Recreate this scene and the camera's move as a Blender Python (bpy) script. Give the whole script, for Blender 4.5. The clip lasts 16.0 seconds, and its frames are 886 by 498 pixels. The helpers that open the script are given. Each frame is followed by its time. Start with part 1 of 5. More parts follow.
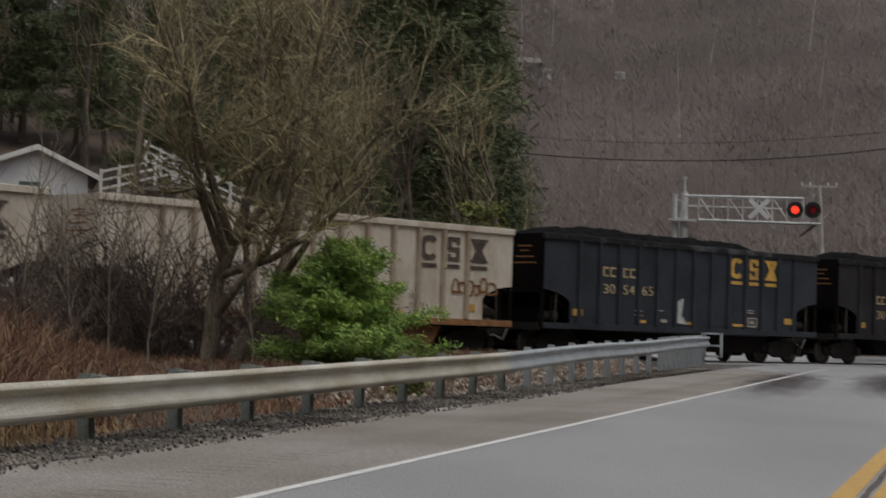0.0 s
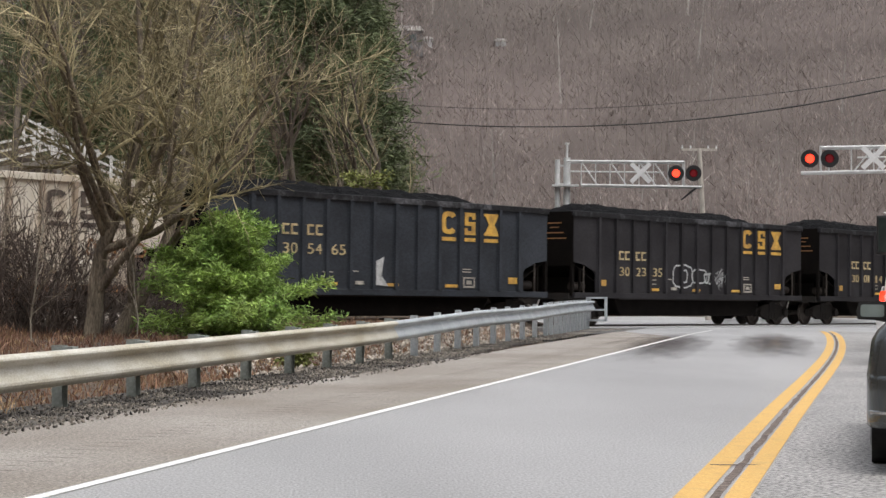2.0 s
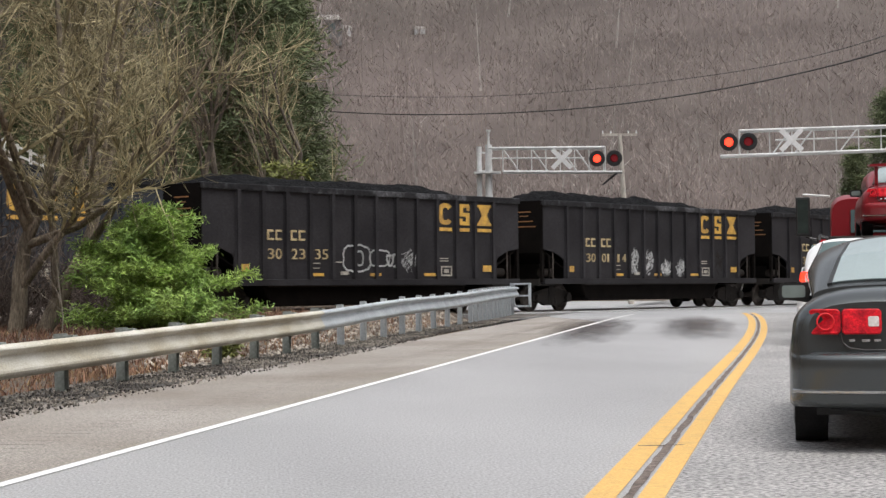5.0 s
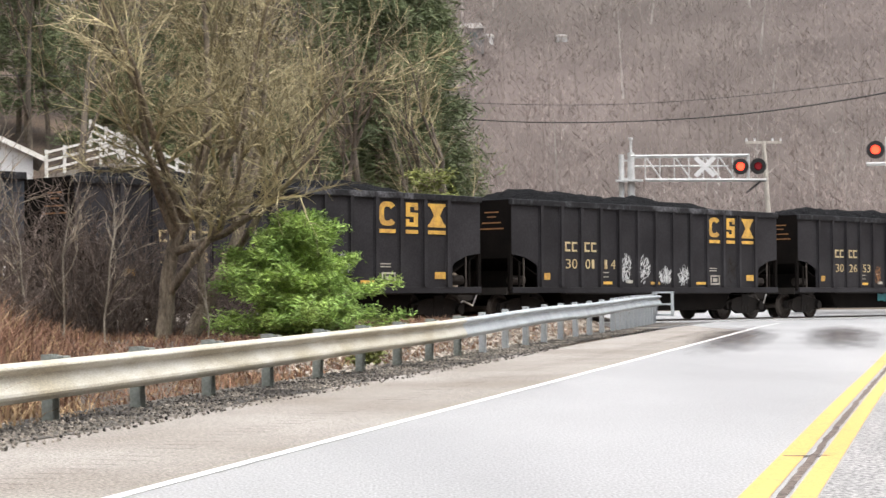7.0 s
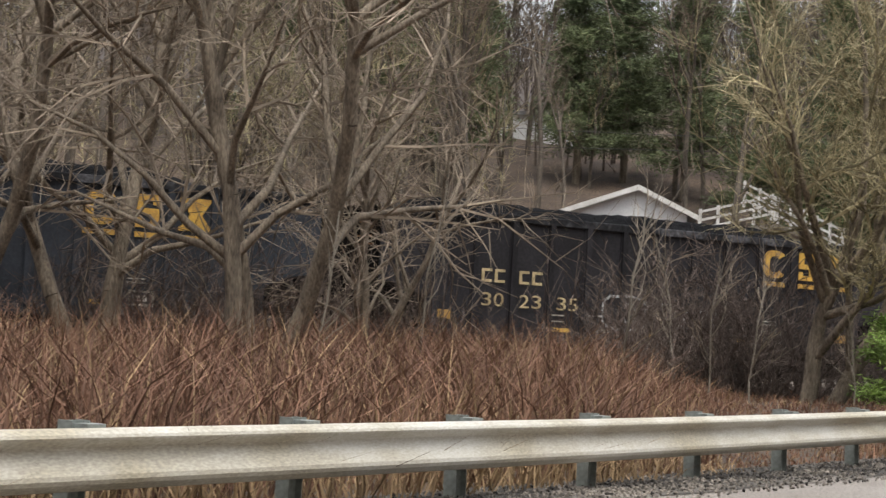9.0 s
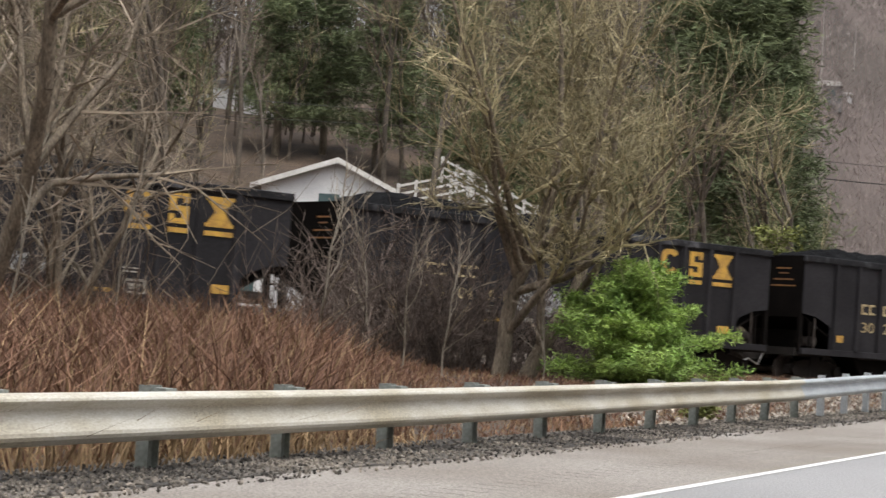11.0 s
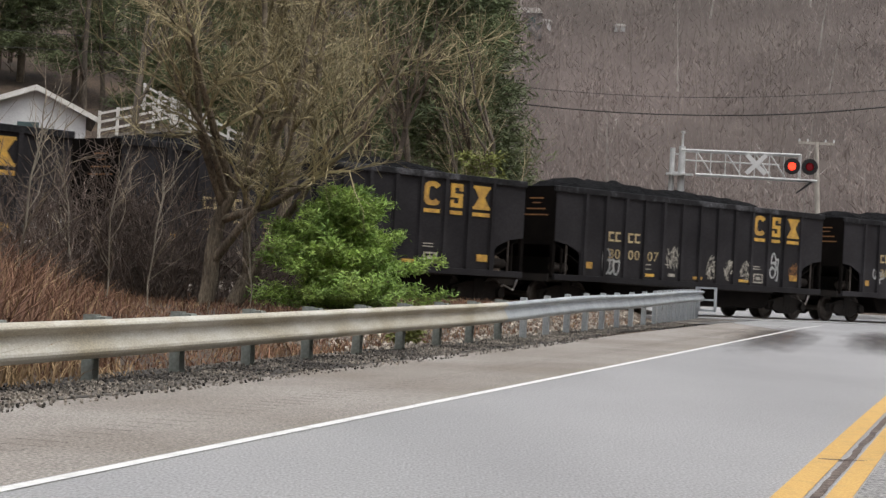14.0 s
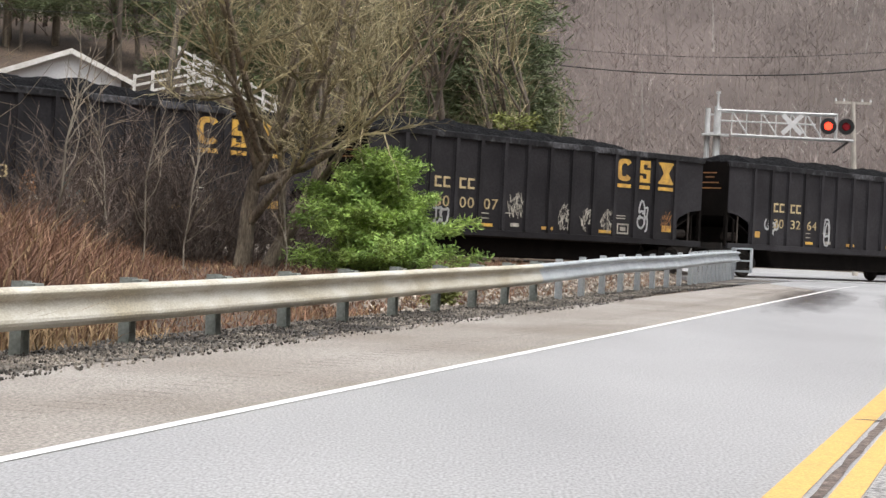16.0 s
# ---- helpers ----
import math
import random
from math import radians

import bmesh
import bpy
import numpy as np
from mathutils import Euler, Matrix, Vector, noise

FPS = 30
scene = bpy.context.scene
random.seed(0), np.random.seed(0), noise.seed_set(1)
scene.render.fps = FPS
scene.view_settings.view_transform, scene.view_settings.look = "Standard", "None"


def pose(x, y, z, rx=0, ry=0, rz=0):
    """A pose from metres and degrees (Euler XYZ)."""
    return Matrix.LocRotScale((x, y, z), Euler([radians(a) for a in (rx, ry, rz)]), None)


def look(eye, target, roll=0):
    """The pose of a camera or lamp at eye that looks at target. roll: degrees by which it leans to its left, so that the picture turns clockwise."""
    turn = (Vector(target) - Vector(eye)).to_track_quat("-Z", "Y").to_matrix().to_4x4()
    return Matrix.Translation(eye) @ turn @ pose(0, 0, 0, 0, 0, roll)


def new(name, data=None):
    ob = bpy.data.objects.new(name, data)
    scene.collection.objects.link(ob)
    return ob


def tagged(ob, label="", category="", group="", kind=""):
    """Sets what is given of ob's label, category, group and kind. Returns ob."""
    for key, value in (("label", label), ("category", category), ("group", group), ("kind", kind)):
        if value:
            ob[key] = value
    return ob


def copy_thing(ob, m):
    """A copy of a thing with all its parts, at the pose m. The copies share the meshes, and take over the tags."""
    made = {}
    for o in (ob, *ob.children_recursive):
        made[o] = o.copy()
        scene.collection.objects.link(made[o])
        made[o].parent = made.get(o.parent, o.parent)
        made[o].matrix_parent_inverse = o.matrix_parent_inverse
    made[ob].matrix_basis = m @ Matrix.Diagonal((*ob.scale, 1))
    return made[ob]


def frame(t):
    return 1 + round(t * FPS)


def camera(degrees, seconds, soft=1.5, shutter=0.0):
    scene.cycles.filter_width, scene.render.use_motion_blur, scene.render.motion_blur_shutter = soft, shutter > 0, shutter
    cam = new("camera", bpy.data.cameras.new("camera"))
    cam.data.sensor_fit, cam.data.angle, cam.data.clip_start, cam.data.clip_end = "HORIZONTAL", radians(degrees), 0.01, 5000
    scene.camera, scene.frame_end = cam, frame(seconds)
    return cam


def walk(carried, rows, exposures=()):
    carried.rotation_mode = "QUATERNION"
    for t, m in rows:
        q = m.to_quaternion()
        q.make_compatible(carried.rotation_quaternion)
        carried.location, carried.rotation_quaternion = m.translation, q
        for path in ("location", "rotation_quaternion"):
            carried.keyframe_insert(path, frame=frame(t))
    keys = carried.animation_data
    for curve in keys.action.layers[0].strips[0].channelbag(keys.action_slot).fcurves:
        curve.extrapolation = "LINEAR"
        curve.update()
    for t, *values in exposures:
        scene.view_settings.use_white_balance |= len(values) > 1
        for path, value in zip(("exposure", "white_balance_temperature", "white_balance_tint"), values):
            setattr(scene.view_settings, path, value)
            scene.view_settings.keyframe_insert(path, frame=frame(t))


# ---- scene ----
EYE = Vector((0, 0, 1.1))
# time, heading to the right, tilt up, lean (degrees), and the small sway of the eye (metres)
TURNS = (
    (0, -0.561, 2.135, 1.567, 0.065, 0.190),
    (0.5, 1.266, 1.272, 1.659, 0.065, 0.190),
    (1, 2.028, 1.473, 1.440, 0.065, 0.190),
    (1.5, 2.511, 1.294, 0.989, 0.065, 0.190),
    (2, 2.897, 1.265, 0.286, 0.065, 0.190),
    (2.5, 3.271, 1.489, -0.233, 0.065, 0.190),
    (3, 3.903, 1.481, -0.448, 0.065, 0.190),
    (3.5, 4.667, 1.153, -0.847, 0.065, 0.190),
    (3.7, 4.898, 0.995, -0.903, 0.065, 0.190),
    (4.7, 5.200, 0.950, -0.720, 0.033, 0.095),
    (5.8, 5.127, 0.779, -0.981, 0.000, 0.000),
    (6, 4.851, 0.899, -0.871, 0.000, 0.000),
    (6.5, 2.751, 1.084, -0.486, 0.000, 0.000),
    (7, 0.995, 1.187, -0.537, 0.000, 0.000),
    (7.5, -2.741, 1.838, 0.250, 0.000, 0.000),
    (8, -11.450, 3.060, 2.370, 0.000, 0.000),
    (8.2, -13.170, 3.040, 2.570, 0.000, 0.000),
    (9.2, -18.600, 2.600, 2.900, 0.000, 0.000),
    (10.3, -14.860, 2.186, 3.368, 0.000, 0.000),
    (10.5, -12.607, 2.102, 3.690, 0.000, 0.000),
    (11, -9.219, 2.300, 3.688, 0.000, 0.000),
    (11.5, -7.335, 2.453, 3.693, 0.000, 0.000),
    (12, -5.056, 2.763, 3.683, 0.000, 0.000),
    (12.5, -3.303, 3.088, 3.458, 0.000, 0.000),
    (13, -2.033, 2.180, 3.087, 0.000, 0.000),
    (13.5, -0.913, 0.845, 2.757, 0.000, 0.000),
    (14, -0.346, 0.614, 2.759, 0.000, 0.000),
    (14.5, -0.000, 0.585, 2.711, 0.000, 0.000),
    (15, -0.145, 0.322, 2.392, 0.000, 0.000),
    (15.5, -0.553, -0.112, 2.278, 0.000, 0.000),
    (16, -1.340, -0.572, 2.525, 0.000, 0.000),
)
cam = camera(26.0, 16.0, 1.4, 0.35)


def aim(heading, tilt, lean, dx, dy):
    a, b = radians(heading), radians(tilt)
    eye = EYE + Vector((dx, dy, 0))
    return look(eye, eye + Vector((math.sin(a) * math.cos(b), math.cos(a) * math.cos(b), math.sin(b))), lean)


walk(cam, [(t, aim(*row)) for t, *row in TURNS],
     ((0, -0.99), (0.5, -0.62), (1, -0.08), (1.5, 0.12), (3, 0.15), (3.7, 0.20), (5.8, 0.25), (6.5, 0.60), (7, 0.85), (7.5, 0.83), (8, 0.35), (10.3, 0.28), (11, 0.30), (11.5, 0.18), (12, 0.15), (12.5, -0.08), (13, -0.20), (14.5, 0.03), (15, 0.08), (15.5, 0.40), (16, 0.50)))

# overcast winter sky
world = bpy.data.worlds.new("overcast")
scene.world = world
world.use_nodes = True
wn, wl = world.node_tree.nodes, world.node_tree.links
sky = wn.new("ShaderNodeTexSky")
sky.sky_type, sky.sun_disc = "NISHITA", False
sky.sun_elevation, sky.sun_rotation = radians(70), radians(150)
sky.dust_density, sky.air_density = 4.0, 1.0
grey = wn.new("ShaderNodeHueSaturation")
grey.inputs["Saturation"].default_value = 0.22
wl.new(sky.outputs[0], grey.inputs["Color"])
wl.new(grey.outputs[0], wn["Background"].inputs["Color"])
wn["Background"].inputs["Strength"].default_value = 0.2
sun = new("sun", bpy.data.lights.new("sun", "SUN"))
sun.data.energy, sun.data.angle, sun.data.color = 1.1, radians(30), (1.0, 0.955, 0.89)
sun.matrix_world = look((0, 0, 60), Vector((0, 0, 60)) - Vector((math.sin(radians(150)) * 0.342, math.cos(radians(150)) * 0.342, 0.94)))


# ---- materials ----
def mat(name, color, dark=None, rough=0.7, metal=0.0, scale=3.0, fine=60.0, bump=0.15, spread=(0.35, 0.65), emit=0.0, stretch=(1, 1, 1), per_object=0.0, per_island=0.0, mid=0.25, depth=0.01):
    m = bpy.data.materials.new(name)
    m.use_nodes = True
    nt = m.node_tree
    b = nt.nodes["Principled BSDF"]
    tc = nt.nodes.new("ShaderNodeTexCoord")
    mp = nt.nodes.new("ShaderNodeMapping")
    mp.inputs["Scale"].default_value = stretch
    nt.links.new(tc.outputs["Object"], mp.inputs[0])
    n1, n2 = nt.nodes.new("ShaderNodeTexNoise"), nt.nodes.new("ShaderNodeTexNoise")
    n1.inputs["Scale"].default_value, n2.inputs["Scale"].default_value = scale, fine
    n1.inputs["Detail"].default_value, n2.inputs["Detail"].default_value = 6, 4
    for n in (n1, n2):
        nt.links.new(mp.outputs[0], n.inputs["Vector"])
    r = nt.nodes.new("ShaderNodeMapRange")
    r.inputs[1].default_value, r.inputs[2].default_value = spread
    nt.links.new(n1.outputs["Fac"], r.inputs[0])
    mix = nt.nodes.new("ShaderNodeMix")
    mix.data_type = "RGBA"
    mix.inputs["A"].default_value = (*color, 1)
    mix.inputs["B"].default_value = (*(dark or [c * 0.6 for c in color]), 1)
    nt.links.new(r.outputs[0], mix.inputs["Factor"])
    out = mix.outputs["Result"]
    g = nt.nodes.new("ShaderNodeMix")
    g.data_type, g.blend_type = "RGBA", "OVERLAY"
    g.inputs["Factor"].default_value = mid
    nt.links.new(out, g.inputs["A"])
    gr = nt.nodes.new("ShaderNodeMapRange")
    gr.inputs[1].default_value, gr.inputs[2].default_value = 0.3, 0.7
    nt.links.new(n2.outputs["Fac"], gr.inputs[0])
    nt.links.new(gr.outputs[0], g.inputs["B"])
    out = g.outputs["Result"]
    if per_object or per_island:
        h = nt.nodes.new("ShaderNodeHueSaturation")
        v = nt.nodes.new("ShaderNodeMapRange")
        k = per_object or per_island
        v.inputs[3].default_value, v.inputs[4].default_value = 1 - k, 1 + k
        src = nt.nodes.new("ShaderNodeObjectInfo" if per_object else "ShaderNodeNewGeometry")
        nt.links.new(src.outputs["Random" if per_object else "Random Per Island"], v.inputs[0])
        nt.links.new(v.outputs[0], h.inputs["Value"])
        nt.links.new(out, h.inputs["Color"])
        out = h.outputs["Color"]
    nt.links.new(out, b.inputs["Base Color"])
    b.inputs["Roughness"].default_value, b.inputs["Metallic"].default_value = rough, metal
    if bump:
        bp = nt.nodes.new("ShaderNodeBump")
        bp.inputs["Strength"].default_value, bp.inputs["Distance"].default_value = bump, depth
        nt.links.new(n2.outputs["Fac"], bp.inputs["Height"])
        nt.links.new(bp.outputs[0], b.inputs["Normal"])
    if emit:
        b.inputs["Emission Color"].default_value, b.inputs["Emission Strength"].default_value = (*color, 1), emit
    return m


ASPHALT = mat("asphalt", (0.40, 0.40, 0.405), (0.31, 0.31, 0.315), 0.42, scale=0.22, fine=40, bump=0.3, mid=0.42, stretch=(1.6, 0.6, 1))
COARSE = mat("coarse_asphalt", (0.34, 0.33, 0.325), (0.25, 0.245, 0.24), 0.55, scale=0.5, fine=30, bump=0.55, mid=0.95)
SHOULDER = mat("worn_shoulder", (0.315, 0.29, 0.265), (0.215, 0.187, 0.16), 0.75, scale=0.35, fine=45, bump=0.7, mid=0.6)
# wet asphalt; its base colour is tinted red for the reflected signal light
WET = mat("wet_asphalt", (0.11, 0.085, 0.085), (0.16, 0.14, 0.14), 0.14, scale=1.2, fine=60, bump=0.15)
def fading(m, low, high):
    """Let a stain thin out towards its rim and break up by noise."""
    nt = m.node_tree
    tc, ln = nt.nodes.new("ShaderNodeTexCoord"), nt.nodes.new("ShaderNodeVectorMath")
    ln.operation = "LENGTH"
    nt.links.new(tc.outputs["Object"], ln.inputs[0])
    mp, no = nt.nodes.new("ShaderNodeMapping"), nt.nodes.new("ShaderNodeTexNoise")
    mp.inputs["Scale"].default_value = (3.0, 5.0, 1.0)
    no.inputs["Scale"].default_value, no.inputs["Detail"].default_value = 1.0, 4.0
    nt.links.new(tc.outputs["Object"], mp.inputs[0])
    nt.links.new(mp.outputs[0], no.inputs["Vector"])
    add, mr = nt.nodes.new("ShaderNodeMath"), nt.nodes.new("ShaderNodeMapRange")
    add.operation = "MULTIPLY_ADD"
    add.inputs[1].default_value = 0.9
    nt.links.new(no.outputs["Fac"], add.inputs[0])
    nt.links.new(ln.outputs["Value"], add.inputs[2])
    mr.inputs[1].default_value, mr.inputs[2].default_value, mr.inputs[3].default_value, mr.inputs[4].default_value = low, high, 0.64, 0.0
    nt.links.new(add.outputs[0], mr.inputs[0])
    nt.links.new(mr.outputs[0], nt.nodes["Principled BSDF"].inputs["Alpha"])


fading(WET, 0.62, 1.38)
WHITE_LINE = mat("white_line", (0.82, 0.82, 0.80), (0.6, 0.6, 0.58), 0.6, scale=4, fine=60, spread=(0.5, 0.8))
YELLOW_LINE = mat("yellow_line", (0.66, 0.41, 0.125), (0.50, 0.32, 0.12), 0.6, scale=5, fine=60, spread=(0.5, 0.85))
TAR = mat("tar_seam", (0.07, 0.054, 0.047), (0.22, 0.175, 0.15), 0.95, scale=9, fine=50, mid=0.6)
SOIL = mat("leaf_litter", (0.12, 0.085, 0.06), (0.06, 0.045, 0.035), 0.95, scale=0.4, fine=9, bump=0.8, depth=0.08, mid=0.5)
HILL = mat("wooded_hill", (0.125, 0.103, 0.095), (0.098, 0.083, 0.075), 1.0, spread=(0.4, 0.6), scale=0.015, fine=0.06, bump=0, mid=0.25)
BALLAST = mat("ballast", (0.34, 0.30, 0.26), (0.2, 0.17, 0.15), 0.9, scale=1.5, fine=14, bump=1.0, depth=0.05, mid=0.8)
VERGE = mat("damp_dark_gravel", (0.05, 0.045, 0.04), (0.21, 0.187, 0.16), 0.85, scale=0.4, fine=26, bump=0.9, depth=0.02, mid=0.95, spread=(0.45, 0.62))
PEBBLE = mat("gravel", (0.22, 0.195, 0.165), (0.045, 0.04, 0.036), 0.85, scale=0.9, fine=40, per_island=0.95)
BALLAST_CHIP = mat("pale_crushed_stone", (0.46, 0.41, 0.35), (0.22, 0.19, 0.16), 0.9, scale=1.2, fine=30, per_island=0.5)
GALV = mat("galvanised_steel", (0.66, 0.64, 0.57), (0.47, 0.425, 0.32), 0.5, 0.10, scale=1.1, fine=30, bump=0.1, stretch=(1, 1, 3))
GALV_NEW = mat("new_galvanised_steel", (0.60, 0.65, 0.68), (0.46, 0.50, 0.54), 0.40, 0.35, scale=2, fine=30, bump=0.1)
POST = mat("post_steel", (0.30, 0.33, 0.31), (0.20, 0.22, 0.20), 0.6, 0.1, scale=2, fine=25)
BLACK_CAR = mat("black_hopper_paint", (0.036, 0.0345, 0.038), (0.022, 0.021, 0.0235), 0.5, scale=0.8, fine=20, bump=0.1, per_object=0.25)
BLUE_CAR = mat("slate_hopper_paint", (0.047, 0.053, 0.064), (0.032, 0.036, 0.043), 0.5, scale=0.8, fine=20, bump=0.1)
BEIGE_CAR = mat("beige_hopper_paint", (0.64, 0.585, 0.49), (0.40, 0.30, 0.20), 0.65, scale=0.7, fine=9, bump=0.1, spread=(0.48, 0.78), mid=0.15, stretch=(1.6, 1, 0.5))
# brown stain plus rib shading, both put into a colour darker than the panels
BEIGE_RIB = mat("stained_shaded_beige_rib", (0.46, 0.39, 0.30), (0.28, 0.20, 0.14), 0.7, scale=1.5, fine=9, bump=0.1, stretch=(1, 1, 0.4))
UNDER = mat("underframe", (0.024, 0.022, 0.021), (0.033, 0.028, 0.025), 0.8, scale=2, fine=30)
# near-black: the shade between the cars is in the colour; also on the tubs
SHADE_STEEL = mat("shade_black_steel", (0.0065, 0.0055, 0.005), (0.010, 0.008, 0.007), 0.85, scale=2, fine=30)
RIM_EDGE = mat("worn_top_chord", (0.13, 0.13, 0.14), (0.018, 0.018, 0.02), 0.6, scale=1.3, fine=12, mid=0.6, spread=(0.3, 0.5))
COAL = mat("coal", (0.010, 0.010, 0.011), (0.005, 0.005, 0.006), 0.8, scale=2, fine=18, bump=1.0, depth=0.08, mid=0.8)
GOLD = mat("yellow_lettering", (0.70, 0.42, 0.08), (0.45, 0.26, 0.07), 0.6, scale=4, fine=40)
PALE = mat("faded_lettering", (0.55, 0.52, 0.45), (0.3, 0.28, 0.24), 0.7, scale=5, fine=40)
CREAM = mat("cream_yellow_lettering", (0.62, 0.51, 0.29), (0.36, 0.27, 0.14), 0.7, scale=5, fine=40)
BROWN_LETTER = mat("worn_dark_lettering", (0.05, 0.04, 0.035), (0.12, 0.09, 0.07), 0.7, scale=5, fine=40)
RUSTY = mat("faded_orange_lettering", (0.36, 0.17, 0.06), (0.2, 0.1, 0.05), 0.7, scale=5, fine=40)
SILVER = mat("silver_paint", (0.55, 0.56, 0.56), (0.35, 0.36, 0.36), 0.6, scale=5, fine=30, spread=(0.4, 0.8))
TEAL = mat("teal_paint", (0.05, 0.26, 0.28), (0.04, 0.14, 0.16), 0.6, scale=3)
WHEEL = mat("wheel_steel", (0.10, 0.085, 0.075), (0.05, 0.04, 0.035), 0.6, 0.4, scale=4)
BRIGHT = mat("bare_steel", (0.6, 0.58, 0.55), None, 0.35, 0.8, scale=6)
RAIL = mat("rail_steel", (0.28, 0.22, 0.18), None, 0.4, 0.7, scale=3)
TIE = mat("tie_wood", (0.09, 0.07, 0.055), None, 0.9, scale=3)
ALU = mat("aluminium", (0.72, 0.73, 0.73), (0.55, 0.56, 0.56), 0.5, 0.2, scale=3, fine=30)
SIGNAL_BLACK = mat("signal_black", (0.018, 0.018, 0.02), None, 0.5, scale=6)
RED_ON = mat("lit_red_lens", (1.0, 0.045, 0.02), (1.0, 0.045, 0.02), 0.3, emit=2.6, bump=0)
RED_OFF = mat("dim_red_lens", (0.22, 0.012, 0.018), (0.18, 0.01, 0.015), 0.2, emit=0.15, bump=0)
WOOD_POLE = mat("weathered_pole", (0.50, 0.46, 0.41), (0.34, 0.31, 0.27), 0.9, scale=3, stretch=(4, 4, 0.6))
WIRE = mat("cable_black", (0.03, 0.028, 0.028), None, 0.6)
BARK = mat("bark", (0.29, 0.24, 0.18), (0.15, 0.122, 0.092), 0.95, scale=2.5, fine=18, bump=0.8, depth=0.03, stretch=(2, 2, 0.5), mid=0.5)
TWIG = mat("olive_twigs", (0.43, 0.375, 0.225), (0.21, 0.18, 0.105), 0.95, scale=0.6, fine=6, bump=0, per_island=0.65)
GREY_TWIG = mat("grey_brown_twigs", (0.37, 0.305, 0.23), (0.21, 0.17, 0.13), 0.95, scale=0.6, fine=6, bump=0, per_island=0.35)
SLOPE_BARK = mat("dark_hillside_bark", (0.17, 0.14, 0.11), (0.09, 0.075, 0.06), 0.95, scale=2.5, fine=12, bump=0.5, stretch=(2, 2, 0.5), mid=0.4)
SLOPE_TWIG = mat("brown_hillside_twigs", (0.235, 0.185, 0.135), (0.125, 0.098, 0.072), 0.95, scale=0.6, fine=6, bump=0, per_island=0.35)
DARK_TWIG = mat("dark_brush_twigs", (0.145, 0.112, 0.094), (0.08, 0.062, 0.052), 0.95, scale=0.8, fine=6, bump=0, per_island=0.4)
WEED = mat("dry_weeds", (0.245, 0.138, 0.088), (0.135, 0.072, 0.050), 0.95, scale=0.35, fine=5, bump=0, per_island=0.45)
STRAW = mat("straw_grass", (0.37, 0.26, 0.145), (0.22, 0.145, 0.08), 0.95, scale=0.6, fine=5, bump=0, per_island=0.4)
GREEN = mat("bright_evergreen", (0.36, 0.50, 0.12), (0.18, 0.30, 0.07), 0.7, scale=1.2, fine=8, bump=0, per_island=0.5)
PINE = mat("pine_needles", (0.155, 0.185, 0.085), (0.095, 0.12, 0.06), 0.9, scale=0.3, fine=3, bump=0, per_island=0.5)
MOSS = mat("yellow_green_leaves", (0.22, 0.24, 0.07), (0.15, 0.17, 0.05), 0.9, scale=0.8, fine=5, bump=0, per_island=0.4)
# bark paler than the ridge woods: distance haze is mixed into this colour
FAR_TREE = mat("haze_pale_far_woods", (0.305, 0.255, 0.236), (0.22, 0.188, 0.17), 1.0, spread=(0.4, 0.6), scale=0.018, fine=0.1, bump=0, per_island=0.12)
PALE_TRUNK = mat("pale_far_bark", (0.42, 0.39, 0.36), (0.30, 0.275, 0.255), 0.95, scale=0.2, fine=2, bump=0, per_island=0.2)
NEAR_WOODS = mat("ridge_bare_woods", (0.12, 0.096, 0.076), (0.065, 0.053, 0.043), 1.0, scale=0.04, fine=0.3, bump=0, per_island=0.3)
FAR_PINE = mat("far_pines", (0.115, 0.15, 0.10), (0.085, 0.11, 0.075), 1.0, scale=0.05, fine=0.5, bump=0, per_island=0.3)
WHITE_WALL = mat("white_siding", (0.78, 0.78, 0.78), (0.66, 0.66, 0.67), 0.7, scale=0.8, fine=20)
WHITE_RAIL = mat("white_painted_rail", (0.80, 0.79, 0.76), (0.62, 0.60, 0.56), 0.7, scale=1.5, fine=20)
ROOF = mat("grey_shingle", (0.2, 0.2, 0.2), None, 0.9, scale=2, fine=8)
CAR_GREY = mat("metallic_grey_paint", (0.105, 0.114, 0.118), (0.09, 0.10, 0.104), 0.24, 0.7, scale=1, bump=0, mid=0.02)
CAR_WHITE = mat("white_car_paint", (0.75, 0.76, 0.77), (0.7, 0.71, 0.72), 0.3, scale=1, bump=0, mid=0.02)
CAR_RED = mat("red_car_paint", (0.22, 0.009, 0.015), (0.19, 0.008, 0.013), 0.3, scale=1, bump=0, mid=0.02)
GLASS = mat("tinted_glass", (0.10, 0.15, 0.155), (0.08, 0.12, 0.125), 0.06, scale=1, bump=0, mid=0.02)
# pale base colour carries the sky's reflection on the rear windows
PALE_GLASS = mat("sky_reflection_glass", (0.30, 0.36, 0.37), (0.25, 0.31, 0.32), 0.08, scale=1, bump=0, mid=0.02)
TYRE = mat("tyre_rubber", (0.016, 0.016, 0.017), None, 0.85, scale=6, fine=60)
TAIL = mat("red_tail_lamp", (0.62, 0.012, 0.022), (0.22, 0.004, 0.010), 0.3, scale=16, fine=90, bump=0.2, mid=0.5, emit=0.12)
TAIL.node_tree.nodes["Principled BSDF"].inputs["Specular IOR Level"].default_value = 0.2
TAIL_RING = mat("bright_lamp_ring", (0.66, 0.03, 0.035), (0.4, 0.012, 0.02), 0.3, scale=20, bump=0, mid=0.3, emit=0.16)
REVERSE = mat("clear_lamp_lens", (0.62, 0.58, 0.56), (0.52, 0.46, 0.44), 0.25, scale=8, bump=0)
